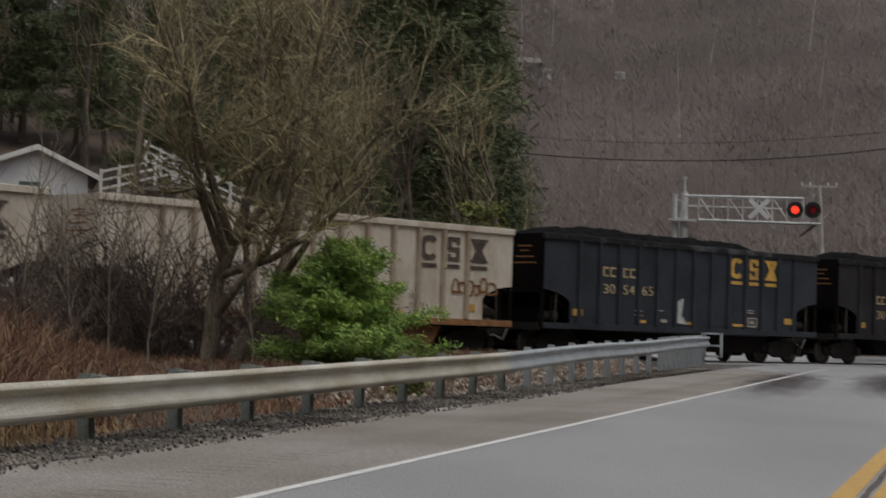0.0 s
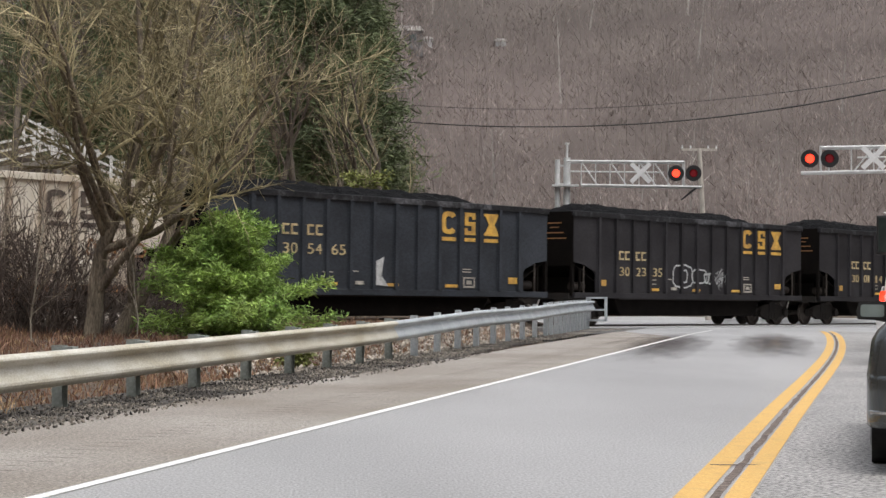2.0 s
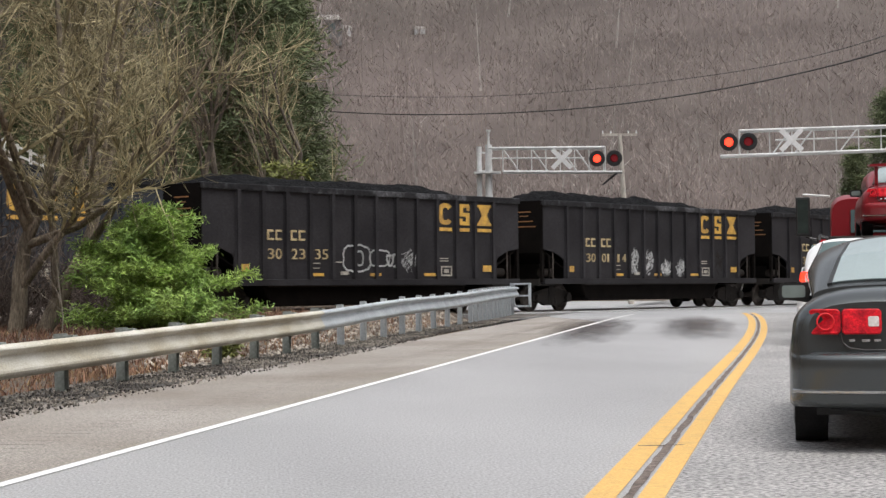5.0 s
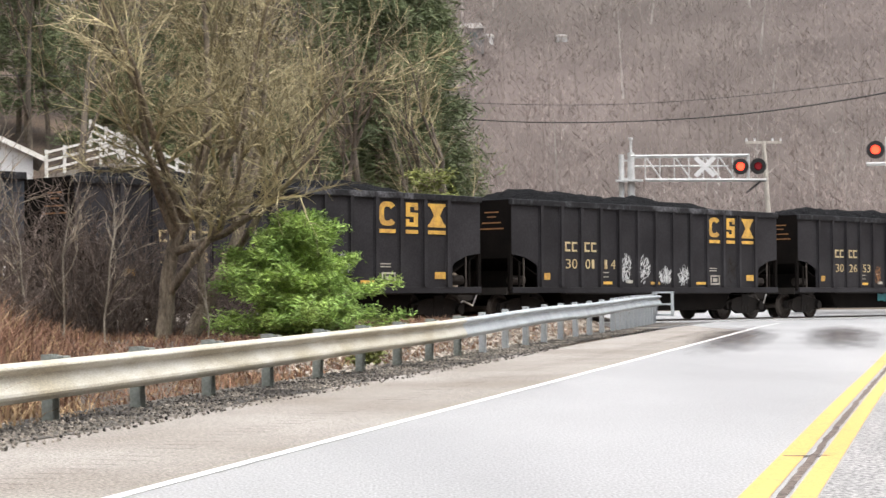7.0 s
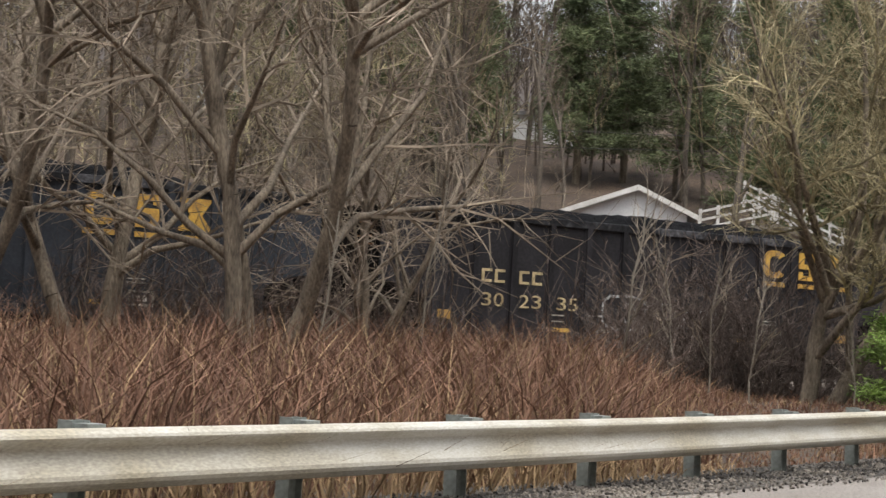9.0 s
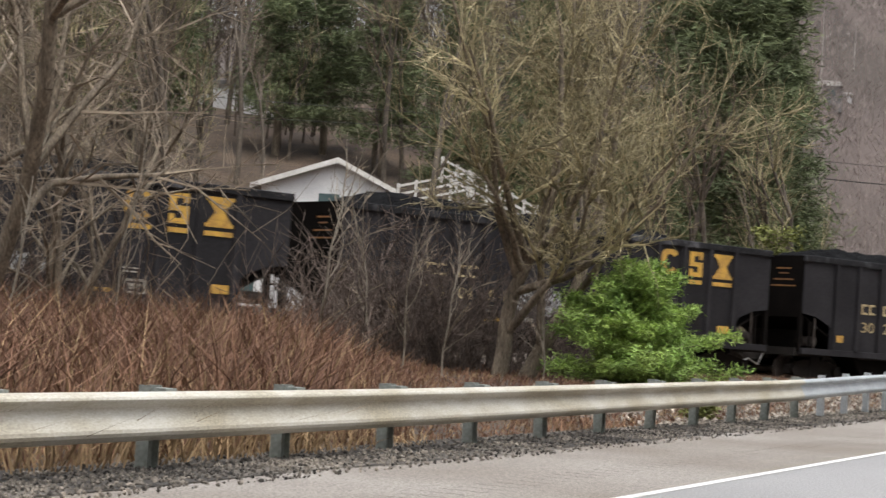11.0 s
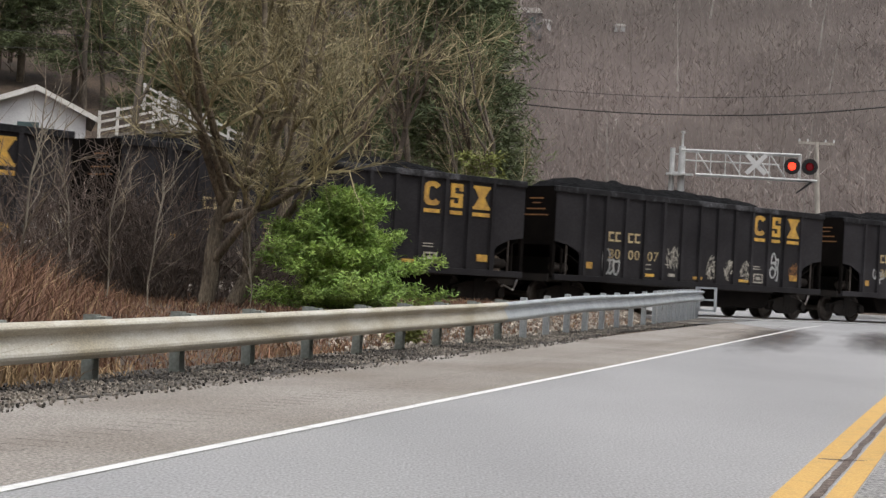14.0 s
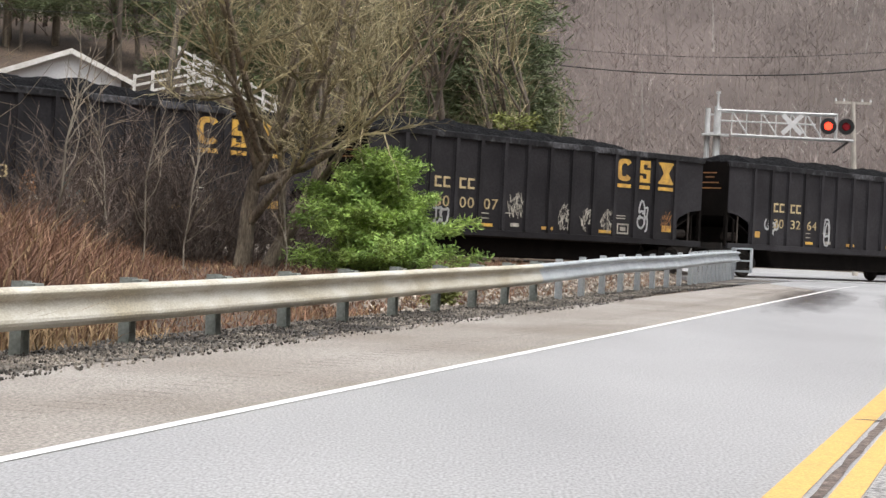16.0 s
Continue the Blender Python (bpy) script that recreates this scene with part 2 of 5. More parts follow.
DARK_GLASS = mat("dark_mirror_glass", (0.03, 0.045, 0.04), (0.02, 0.03, 0.028), 0.2, scale=4, bump=0)
MIRROR_GLASS = mat("green_grey_mirror", (0.27, 0.32, 0.31), (0.18, 0.22, 0.21), 0.25, scale=2, mid=0.02, bump=0)
BRAKE = mat("lit_brake_lamp", (1.0, 0.05, 0.02), (1.0, 0.05, 0.02), 0.2, emit=1.3, bump=0)
CHROME = mat("chrome", (0.75, 0.76, 0.77), None, 0.15, 0.95, bump=0)
BLACK_TRIM = mat("black_trim", (0.02, 0.021, 0.022), None, 0.4)


for low_gloss in (BLACK_CAR, BLUE_CAR, COAL, SHADE_STEEL, UNDER, RIM_EDGE, HILL, FAR_TREE, TIE):
    low_gloss.node_tree.nodes["Principled BSDF"].inputs["Specular IOR Level"].default_value = 0.06 if low_gloss in (SHADE_STEEL, COAL) else 0.2


# ---- mesh building ----
class Build:
    def __init__(self):
        self.v, self.f = [], []

    def add(self, verts, faces):
        n = len(self.v)
        self.v.extend(tuple(p) for p in verts)
        self.f.extend(tuple(i + n for i in f) for f in faces)
        return self

    def box(self, x0, x1, y0, y1, z0, z1, m=None):
        p = [Vector((x, y, z)) for z in (z0, z1) for x, y in ((x0, y0), (x1, y0), (x1, y1), (x0, y1))]
        if m:
            p = [m @ q for q in p]
        return self.add(p, ((3, 2, 1, 0), (4, 5, 6, 7), (0, 1, 5, 4), (1, 2, 6, 5), (2, 3, 7, 6), (3, 0, 4, 7)))

    def tube(self, a, b, r0, r1, n=6, caps=True):
        a, b = Vector(a), Vector(b)
        d = (b - a).normalized()
        s = d.orthogonal().normalized()
        t = d.cross(s)
        ring = [s * math.cos(k * math.tau / n) + t * math.sin(k * math.tau / n) for k in range(n)]
        f = [(k, (k + 1) % n, n + (k + 1) % n, n + k) for k in range(n)]
        p = [a + c * r0 for c in ring] + [b + c * r1 for c in ring]
        if caps:
            f += [tuple(range(3 * n - 1, 2 * n - 1, -1)), tuple(range(3 * n, 4 * n))]
            p = p + p
        return self.add(p, f)

    def pipe(self, points, radius, n=5):
        """One bent tube along points."""
        rings = []
        for i, p in enumerate(points):
            d = (points[min(i + 1, len(points) - 1)] - points[max(i - 1, 0)]).normalized()
            s = d.cross(Vector((0, 0, 1))).normalized()
            t = s.cross(d)
            rings.append([p + (s * math.cos(k * math.tau / n) + t * math.sin(k * math.tau / n)) * radius for k in range(n)])
        return self.loft(rings)

    def prism(self, outline, y0, y1):
        """An outline in x, z, drawn out along y."""
        n = len(outline)
        p = [(x, y0, z) for x, z in outline] + [(x, y1, z) for x, z in outline]
        return self.add(p, [tuple(range(n)), tuple(range(2 * n - 1, n - 1, -1))] + [(k, n + k, n + (k + 1) % n, (k + 1) % n) for k in range(n)])

    def loft(self, rings, closed=True, caps=True):
        n = len(rings[0])
        p = [q for ring in rings for q in ring]
        f = []
        for i in range(len(rings) - 1):
            for k in range(n if closed else n - 1):
                a, b = i * n + k, i * n + (k + 1) % n
                f.append((a, b, b + n, a + n))
        if caps and closed:
            m = len(p)
            p = p + list(rings[0]) + list(rings[-1])
            f += [tuple(range(m + n - 1, m - 1, -1)), tuple(range(m + n, m + 2 * n))]
        return self.add(p, f)

    def mesh(self, name, material, smooth=False):
        me = bpy.data.meshes.new(name)
        me.from_pydata(self.v, [], self.f)
        me.materials.append(material)
        if smooth:
            me.polygons.foreach_set("use_smooth", [True] * len(me.polygons))
        me.update()
        return me


def part(name, b, material, parent=None, label="", smooth=False, bevel=0.0):
    ob = new(name, b if isinstance(b, bpy.types.Mesh) else b.mesh(name, material, smooth))
    ob.parent = parent
    if label:
        tagged(ob, label)
    if bevel:
        mod = ob.modifiers.new("bevel", "BEVEL")
        mod.width, mod.segments, mod.limit_method = bevel, 2, "ANGLE"
    return ob


def words(name, text, size, material, parent, m, width=0.0, depth=0.004):
    cu = bpy.data.curves.new(name, "FONT")
    cu.body, cu.size, cu.extrude = text, size, depth
    tmp = new(name, cu)
    me = bpy.data.meshes.new_from_object(tmp.evaluated_get(bpy.context.evaluated_depsgraph_get()))
    bpy.data.objects.remove(tmp)
    xs, ys = [v.co.x for v in me.vertices], [v.co.y for v in me.vertices]
    k = width / (max(xs) - min(xs)) if width else 1.0
    x0, y0 = min(xs), min(ys)
    for v in me.vertices:
        v.co = m @ Vector(((v.co.x - x0) * k, v.co.y - y0, v.co.z))
    me.materials.clear()
    me.materials.append(material)
    ob = new(name, me)
    ob.parent = parent
    return ob


# ---- the line of the train ----
HEAD = radians(43.08)
ALONG = Vector((math.sin(HEAD), math.cos(HEAD), 0))
TOWARD = Vector((math.cos(HEAD), -math.sin(HEAD), 0))
GRADE = 0.0064
PITCH = 16.15


def track(q, out=0.0, z=0.0):
    """A place q metres along the track; out: metres from its middle towards the road side."""
    p = Vector((5.29, 60, 0)) + ALONG * q + TOWARD * (out - 1.6)
    return Vector((p.x, p.y, z - GRADE * q))


def behind(x, y):
    """Metres beyond the middle of the track."""
    return -(TOWARD.x * (x - 5.29) + TOWARD.y * (y - 60)) - 1.6


def smooth(a, b, x):
    t = min(1.0, max(0.0, (x - a) / (b - a)))
    return t * t * (3 - 2 * t)


def height(x, y):
    d, az = math.hypot(x, y), math.degrees(math.atan2(x, y))
    e = behind(x, y)
    q = (x - 5.29) * ALONG.x + (y - 60) * ALONG.y
    z = 0.0
    if e < 8:
        z += 0.28 * smooth(-0.4, -4.0, x + 7.3 - 0.2595 * y) * smooth(8, 3, e) * smooth(8, 20, y)
    if y > 0:
        z -= 0.4 * smooth(4.5, 7.0, az) * smooth(-13, -7, e) * smooth(60, 40, e)
    left = smooth(3.5, -2.5, az) if y > 0 else 1.0
    far_left = smooth(-6, -16, az)
    hill = 0.16 * max(0, min(e, 38) - 9) + (0.42 - 0.12 * far_left) * max(0, min(e, 80) - 38) + 0.15 * max(0, e - 80)
    z += left * min(hill, 40)
    ridge = smooth(-9, 1, az) if y > 0 else 0.0
    z += ridge * 0.37 * max(0, d - 190) * smooth(170, 230, d)
    # unseen bank added beside and behind the camera to block low sky light
    unseen_bank = smooth(34, 60, abs(az))
    z += unseen_bank * min(70, 0.75 * max(0, d - 28))
    if d > 200:
        z += (1 - ridge) * min(25, 0.05 * (d - 200))
        z += 6 * noise.noise((x * 0.012, y * 0.012, 0)) * smooth(200, 300, d)
    return z


def ground_grid():
    b = Build()
    rs = [0.0] + [1.2 * 1.055 ** k for k in range(130)]
    azs = [-180, -150, -120, -90, -70, -55, -45] + [-38 + 0.75 * k for k in range(102)] + [45, 60, 80, 100, 125, 150]
    n = len(azs)
    for r in rs:
        for a in azs:
            x, y = r * math.sin(radians(a)), r * math.cos(radians(a))
            z = height(x, y) - 0.03
            b.v.append((x, y, z))
    for i in range(len(rs) - 1):
        for k in range(n):
            a, c = i * n + k, i * n + (k + 1) % n
            b.f.append((a, c, c + n, a + n))
    return b


me = ground_grid().mesh("ground", SOIL, True)
me.materials.append(HILL)
for p in me.polygons:
    if p.center.length > 170:
        p.material_index = 1
ground = tagged(new("ground", me), "brown leaf-littered ground rising to bare wooded hills", "ground", kind="structure")


# ---- road ----
def fall(x, y):
    """The road dips with the track at the crossing."""
    q = (x - 5.29) * ALONG.x + (y - 60) * ALONG.y
    return -smooth(44, 58, y) * max(0.0, GRADE * q + 0.03)


def strip(name, left, right, z, material, label="", parent=None, kind="structure", category="", thick=0.0):
    """A band on the ground between two lines of (x, y); thick lets its edges drop as a real step."""
    b = Build()
    n = len(left)
    b.add([(x, y, z + fall(x, y)) for x, y in left] + [(x, y, z + fall(x, y)) for x, y in right], [(k, n + k, n + k + 1, k + 1) for k in range(n - 1)])
    if thick:
        b.add([(x, y, z + fall(x, y)) for x, y in left] + [(x, y, z - thick + fall(x, y)) for x, y in left], [(k, k + 1, n + k + 1, n + k) for k in range(n - 1)])
    ob = part(name, b, material, parent)
    if kind and not parent:
        tagged(ob, label, category or name, kind=kind)
    return ob


YS = [-60, -30, -10, 0, 5] + [8 + 2 * k for k in range(37)] + [84, 90, 100, 115]


def edge_x(y):
    """The white edge line; past the crossing the road swings to the side."""
    return -4.38 + 0.2675 * y


def centre_x(y):
    return -0.90 + 0.283 * y + 0.05 * smooth(16, 28, y) - 0.0011 * max(0, y - 30) ** 2


def shift(f, d, w=None):
    return [(f(y) + d, y) for y in YS]


def road_left(y):
    """The asphalt widens over the shoulder close to the crossing."""
    return edge_x(y) - 0.042 - 2.3 * smooth(46, 56, y)


road = strip("road", shift(road_left, 0), shift(edge_x, 11.5), 0.0, ASPHALT, "grey worn two-lane asphalt road, damp near the crossing", category="road", thick=0.15)
strip("road_shoulder", shift(edge_x, -2.35), shift(edge_x, -0.042), -0.004, SHOULDER, "brownish worn asphalt shoulder with rumble grooves", category="road shoulder", thick=0.15)
strip("edge_line", [p for p in shift(edge_x, -0.01) if p[1] < 60], [p for p in shift(edge_x, 0.08) if p[1] < 60], 0.005, WHITE_LINE, "white painted edge line on the road", category="road marking")
near = [y for y in YS if y <= 58]
for d, wide in ((-0.225, 0.165), (0.05, 0.14)):
    strip("centre_line", [(centre_x(y) + d, y) for y in near], [(centre_x(y) + d + wide, y) for y in near], 0.005, YELLOW_LINE, "yellow painted centre line, one of a double pair", category="road marking")
fine = [4 + 0.22 * k for k in range(236)]
strip("tar_seam", [(centre_x(y) - 0.027 + 0.02 * noise.noise((y * 1.7, 0, 0)) + 0.015 * noise.noise((y * 7, 2, 0)), y) for y in fine], [(centre_x(y) + 0.027 + 0.02 * noise.noise((y * 1.3, 4, 0)) + 0.015 * noise.noise((y * 6, 9, 0)), y) for y in fine], 0.004, TAR, "dark cracked tar seam between the centre lines", category="road seam")
strip("near_lane", [(centre_x(y) + 0.20, y) for y in near], [(edge_x(y) + 11.5, y) for y in near], 0.004, COARSE, "darker coarse asphalt of the waiting lane", category="road")
for x, y, w in ((2.55, 12.32, 0.16), (6.75, 27.3, 0.2)):
    tagged(part("cross_crack", Build().add([(x - w, y - 0.02, 0.007), (x - w * 0.2, y - 0.05, 0.007), (x + w, y - 0.01, 0.007), (x + w * 0.8, y + 0.03, 0.007), (x - w * 0.3, y + 0.02, 0.007), (x - w, y + 0.03, 0.007)], ((0, 1, 2, 3, 4, 5),)), TAR), "dark crack across the centre lines", "crack", kind="structure")
# rumble grooves in the shoulder
b = Build()
for k in range(150):
    y = 7 + 0.3 * k
    x = edge_x(y) - 0.95
    b.box(-0.17, 0.17, -0.05, 0.05, -0.012, 0.0, pose(x, y, -0.0025, 0, 0, -14.5))
tagged(part("rumble_strip", b, SHOULDER), "shallow dark rumble grooves pressed into the shoulder", "rumble strip", kind="stuff")
# damp patches before the crossing, thinning out towards their rims
rng = random.Random(4)
for cx, cy, lx, ly, turn in ((7.05, 41.5, 1.1, 12.5, 11.4), (9.55, 42.5, 1.05, 12.0, 12.4)):
    ring = []
    for k in range(48):
        a = k * math.tau / 48
        r = 0.96 + 0.04 * math.sin(3 * a + cx)
        ring.append((r * math.cos(a), r * math.sin(a), 0.0))
    b = Build().add([(0, 0, 0)] + ring, [(0, k + 1, (k + 1) % 48 + 1) for k in range(48)])
    ob = tagged(part("damp_patch", b, WET), "dark wet patch on the grey asphalt", "wet patch", kind="structure")
    ob.matrix_basis = pose(cx, cy, 0.0035, 0, 0, -turn) @ Matrix.Diagonal((lx, ly, 1, 1))

# ---- guardrail ----
def rail_x(y):
    return -7.3 + 0.2595 * y - 0.0022 * max(0, y - 44) ** 2


def rail_top(y):
    return 0.535 + 0.07 * smooth(14, 30, y) + 0.13 * smooth(28, 40, y) + 0.10 * smooth(40, 54, y)


guard = tagged(new("guardrail"), "long galvanised W-beam guardrail on steel posts, dirty and worn", "guardrail")


def beam(ys, material, name):
    prof = ((0.0, -0.016), (0.03, -0.006), (0.082, 0.026), (0.094, 0.05), (0.09, 0.075), (0.03, 0.178), (0.016, 0.20), (0.018, 0.214), (0.082, 0.252), (0.092, 0.268), (0.084, 0.285), (0.045, 0.306), (0.0, 0.312))
    b = Build()
    outer = []
    for y in ys:
        x, z = rail_x(y), rail_top(y) - 0.312
        outer.append([(x + 0.966 * p + 0.12, y - 0.25 * p, z + q) for p, q in prof] + [(x + 0.966 * (p - 0.012) + 0.12, y - 0.25 * p, z + q) for p, q in reversed(prof)])
    b.loft(outer)
    return part(name, b, material, guard)


cuts = [-6.0 + 3.81 * 0.967 * k for k in range(11)]
for y0, y1 in zip(cuts, cuts[1:]):
    beam([y0 + (y1 - y0) * k / 4 for k in range(5)], GALV, "beam")
for y0, y1 in ((30.84, 38.0), (38.0, 45.2), (45.2, 52.4), (52.4, 59.3)):
    beam([y0 + (y1 - y0) * k / 5 for k in range(6)], GALV_NEW, "beam")
post_ys = [16.4 + 1.8437 * k for k in range(-11, 18)]
post_ys += [post_ys[-1] + 1.0 * k for k in range(1, 11)]
b = Build()
b.box(-0.05, 0.05, -0.07, -0.062, -0.5, 0.60).box(-0.05, 0.05, 0.062, 0.07, -0.5, 0.60).box(-0.004, 0.004, -0.062, 0.062, -0.5, 0.60)
old_post = b.mesh("post", POST)
b = Build()
b.box(-0.05, 0.05, -0.075, 0.075, -0.5, 0.75)
new_post = b.mesh("post", GALV_NEW)
b = Build()
b.box(-0.055, 0.055, -0.07, 0.07, 0.32, 0.62)
block = b.mesh("offset_block", POST)
b = Build()
b.tube((0.07, 0, 0), (0.118, 0, 0), 0.016, 0.012, 6)
bolt = b.mesh("bolt", POST)
for k, y in enumerate(post_ys):
    fresh = y > 32
    p = part("post", new_post if fresh else old_post, None, guard)
    p.matrix_basis = pose(rail_x(y) - 0.02, y, rail_top(y) - (0.75 if fresh else 0.60) + 0.035, 0, rng.uniform(-1.5, 1.5), -14.5)
    if not fresh:
        o = part("offset_block", block, None, guard)
        o.matrix_basis = pose(rail_x(y) + 0.065, y + 0.02, rail_top(y) - 0.60, 0, 0, -14.5)
    o = part("bolt", bolt, None, guard)
    o.matrix_basis = pose(rail_x(y) + 0.03, y, rail_top(y) - 0.155, 0, 0, -14.5)
b = Build()
m = pose(rail_x(59.4) - 0.1, 59.4, 0, 0, 0, -14.5)
for z0, z1 in ((0.20, 0.26), (0.53, 0.58), (0.90, 0.95)):
    b.box(0.10, 0.66, -0.16, 0.16, z0, z1, m)
for dx in (0.10, 0.61):
    b.box(dx, dx + 0.055, -0.16, 0.16, 0.20, 0.95, m)
b.box(0.02, 0.12, -0.07, 0.07, -0.3, 0.95, m)
part("end_terminal", b, GALV_NEW, guard, "open box-shaped steel end terminal")

# ---- railway track ----
b = Build()
prof = ((-3.0, -0.55), (-1.75, -0.14), (1.75, -0.14), (3.0, -0.55))
rows = []
for k in range(61):
    q = -150 + 5 * k
    rows.append([track(q, o, z) for o, z in prof])
b.loft(rows, closed=False)
tagged(part("ballast_bed", b, BALLAST), "light brown crushed stone ballast under the railway", "ballast", kind="structure")
trk = tagged(new("railway_track"), "steel railway track on dark wooden ties in ballast", "railway track", kind="structure")
for o in (-0.75, 0.75):
    b = Build()
    b.loft([[track(q, o + dx, z) for dx, z in ((-0.07, -0.14), (0.07, -0.14), (0.035, -0.02), (0.035, 0.0), (-0.035, 0.0), (-0.035, -0.02))] for q in (-150, -75, 0, 75, 150)])
    part("rail", b, RAIL, trk)
b = Build()
turn = pose(0, 0, 0, 0, 0, 90 - math.degrees(HEAD))
for k in range(300):
    b.box(-0.11, 0.11, -1.3, 1.3, -0.2, -0.12, Matrix.Translation(track(-80 + 0.53 * k)) @ turn)
tagged(part("ties", b, TIE, trk), kind="stuff")
b = Build()
for o0, o1 in ((-3.2, -0.86), (-0.62, 0.62), (0.86, 3.2)):
    b.loft([[track(q, o, z) for o, z in ((o0, -0.2), (o1, -0.2), (o1, -0.012), (o0, -0.012))] for q in (0.5, 12, 24, 44)])
apron = Build().loft([[track(q, o, 0) for o in (-3.2, -12, -26)] for q in (0, 15, 30, 50)], closed=False)
apron.v = [(x, y, z - 0.03) for x, y, z in apron.v]
tagged(part("far_pavement", apron, ASPHALT), "pale worn asphalt beyond the level crossing", "pavement", kind="structure")
tagged(part("crossing_panels", b, ASPHALT), "asphalt crossing panels between the rails", "level crossing", kind="structure")

rows = []
for k in range(45):
    q = -38 + 0.55 * k
    top = 0.52 + 0.10 * noise.noise((q * 0.9, 1, 0)) + 0.05 * noise.noise((q * 3.1, 4, 0))
    fade = smooth(-38, -36, q) * smooth(-13.6, -15, q)
    rows.append([track(q, o + 0.15 * noise.noise((q * 1.7, o, 3)), z) for o, z in ((2.6, -0.5), (3.1, -0.1 + (top + 0.02) * fade), (3.6, -0.08 + top * fade), (4.4, -0.55))])
tagged(part("stone_berm", Build().loft(rows, closed=False), BALLAST), "low pale berm of crushed stone beside the track", "berm", kind="structure")

# ---- hopper cars ----
HALF, TOP, SILL = 7.35, 3.75, 1.05
RIBS = {"black": [-5.98 + 0.99 * k for k in range(13)], "slate": [-5.75 + 0.967 * k for k in range(13)], "beige": [-5.48 + 0.99 * k for k in range(12)]}
side_outline = [(-HALF, TOP), (-HALF, 2.10), (-6.75, 2.02), (-6.22, 1.82), (-6.12, 1.70), (-6.12, SILL), (6.12, SILL), (6.12, 1.70), (6.22, 1.82), (6.75, 2.02), (HALF, 2.10), (HALF, TOP)]


def ring(x, z, w, h, gap, y=-1.64):
    """A heavy open ring as a painted shape."""
    b = Build()
    n = 22
    pts = []
    for k in range(n + 1):
        a = radians(gap + (360 - 2 * gap) * k / n)
        c, s = math.cos(a), math.sin(a)
        c, s = math.copysign(abs(c) ** 0.7, c), math.copysign(abs(s) ** 0.7, s)
        pts.append((w / 2 * c, h / 2 * s, w / 2 * 0.42 * c, h / 2 * 0.58 * s))
    for p0, p1 in zip(pts, pts[1:]):
        b.add([(x + w / 2 + p0[0], y, z + h / 2 + p0[1]), (x + w / 2 + p1[0], y, z + h / 2 + p1[1]), (x + w / 2 + p1[2], y, z + h / 2 + p1[3]), (x + w / 2 + p0[2], y, z + h / 2 + p0[3])], ((0, 1, 2, 3),))
    return b


def plates(b, boxes, y=-1.64):
    for x0, x1, z0, z1 in boxes:
        b.box(x0, x1, y - 0.002, y + 0.01, z0, z1)
    return b


def emblem(car, x0, z0, material):
    """The big painted shapes near one end, each over an underline bar."""
    part("painted_shape", ring(x0, z0, 0.70, 0.68, 35), material, car)
    b = Build()
    x = x0 + 1.10
    plates(b, ((x, x + 0.5, z0 + 0.56, z0 + 0.68), (x, x + 0.17, z0 + 0.36, z0 + 0.56), (x, x + 0.5, z0 + 0.28, z0 + 0.40), (x + 0.33, x + 0.5, z0 + 0.10, z0 + 0.28), (x, x + 0.5, z0, z0 + 0.12), (x + 0.36, x + 0.5, z0 + 0.47, z0 + 0.56), (x, x + 0.14, z0 + 0.12, z0 + 0.21)))
    part("painted_shape", b, material, car)
    x = x0 + 2.03
    y = -1.642
    b = Build()
    plates(b, ((x, x + 0.74, z0 + 0.60, z0 + 0.68), (x, x + 0.74, z0, z0 + 0.08)))
    b.add([(x + 0.06, y, z0 + 0.6), (x + 0.68, y, z0 + 0.6), (x + 0.50, y, z0 + 0.34), (x + 0.70, y, z0 + 0.08), (x + 0.04, y, z0 + 0.08), (x + 0.24, y, z0 + 0.34)], ((0, 5, 2, 1), (5, 4, 3, 2)))
    part("painted_shape", b, material, car)
    for x, w in ((x0, 0.68), (x0 + 1.1, 0.5), (x0 + 2.03, 0.74)):
        part("underline_bar", plates(Build(), ((x, x + w, z0 - 0.2, z0 - 0.09),)), material, car)


def bars_mark(car, x0, z0, material):
    for x in (x0, x0 + 0.34, x0 + 0.98, x0 + 1.32):
        b = Build()
        plates(b, ((x, x + 0.07, z0, z0 + 0.30), (x + 0.07, x + 0.26, z0 + 0.24, z0 + 0.30), (x + 0.07, x + 0.26, z0, z0 + 0.06)))
        part("reporting_mark_bar", b, material, car)


def scribble(car, x0, z0, w, h, material, seed):
    """Sprayed marks: loose looping strokes, no letters."""
    r = random.Random(seed)
    b = Build()
    y = -1.645
    x = x0
    while x < x0 + w - 0.05:
        gw = min(r.uniform(0.22, 0.5), x0 + w - x)
        gh, low = h * r.uniform(0.6, 1.0), z0 + h * r.uniform(0, 0.15)
        turn, start, k1, k2 = r.uniform(250, 420), r.uniform(0, 360), r.uniform(0.5, 1.0), r.uniform(-0.2, 0.2)
        pts = []
        for k in range(15):
            a = radians(start + turn * k / 14)
            pts.append(Vector((x + gw / 2 + gw / 2 * math.copysign(abs(math.cos(a)) ** k1, math.cos(a)) * (1 - 0.2 * k / 14), y, low + gh / 2 + gh / 2 * math.sin(a) * (1 - 0.3 * k / 14) + k2 * gh * math.cos(2 * a))))
        for p, q in zip(pts, pts[1:]):
            d = (q - p).normalized() * 0.034
            nrm = Vector((-d.z, 0, d.x))
            b.add([p - nrm - d * 0.5, q - nrm + d * 0.5, q + nrm + d * 0.5, p + nrm - d * 0.5], ((0, 1, 2, 3),))
        x += gw * r.uniform(0.75, 1.0)
    part("sprayed_scrawl", b, material, car)


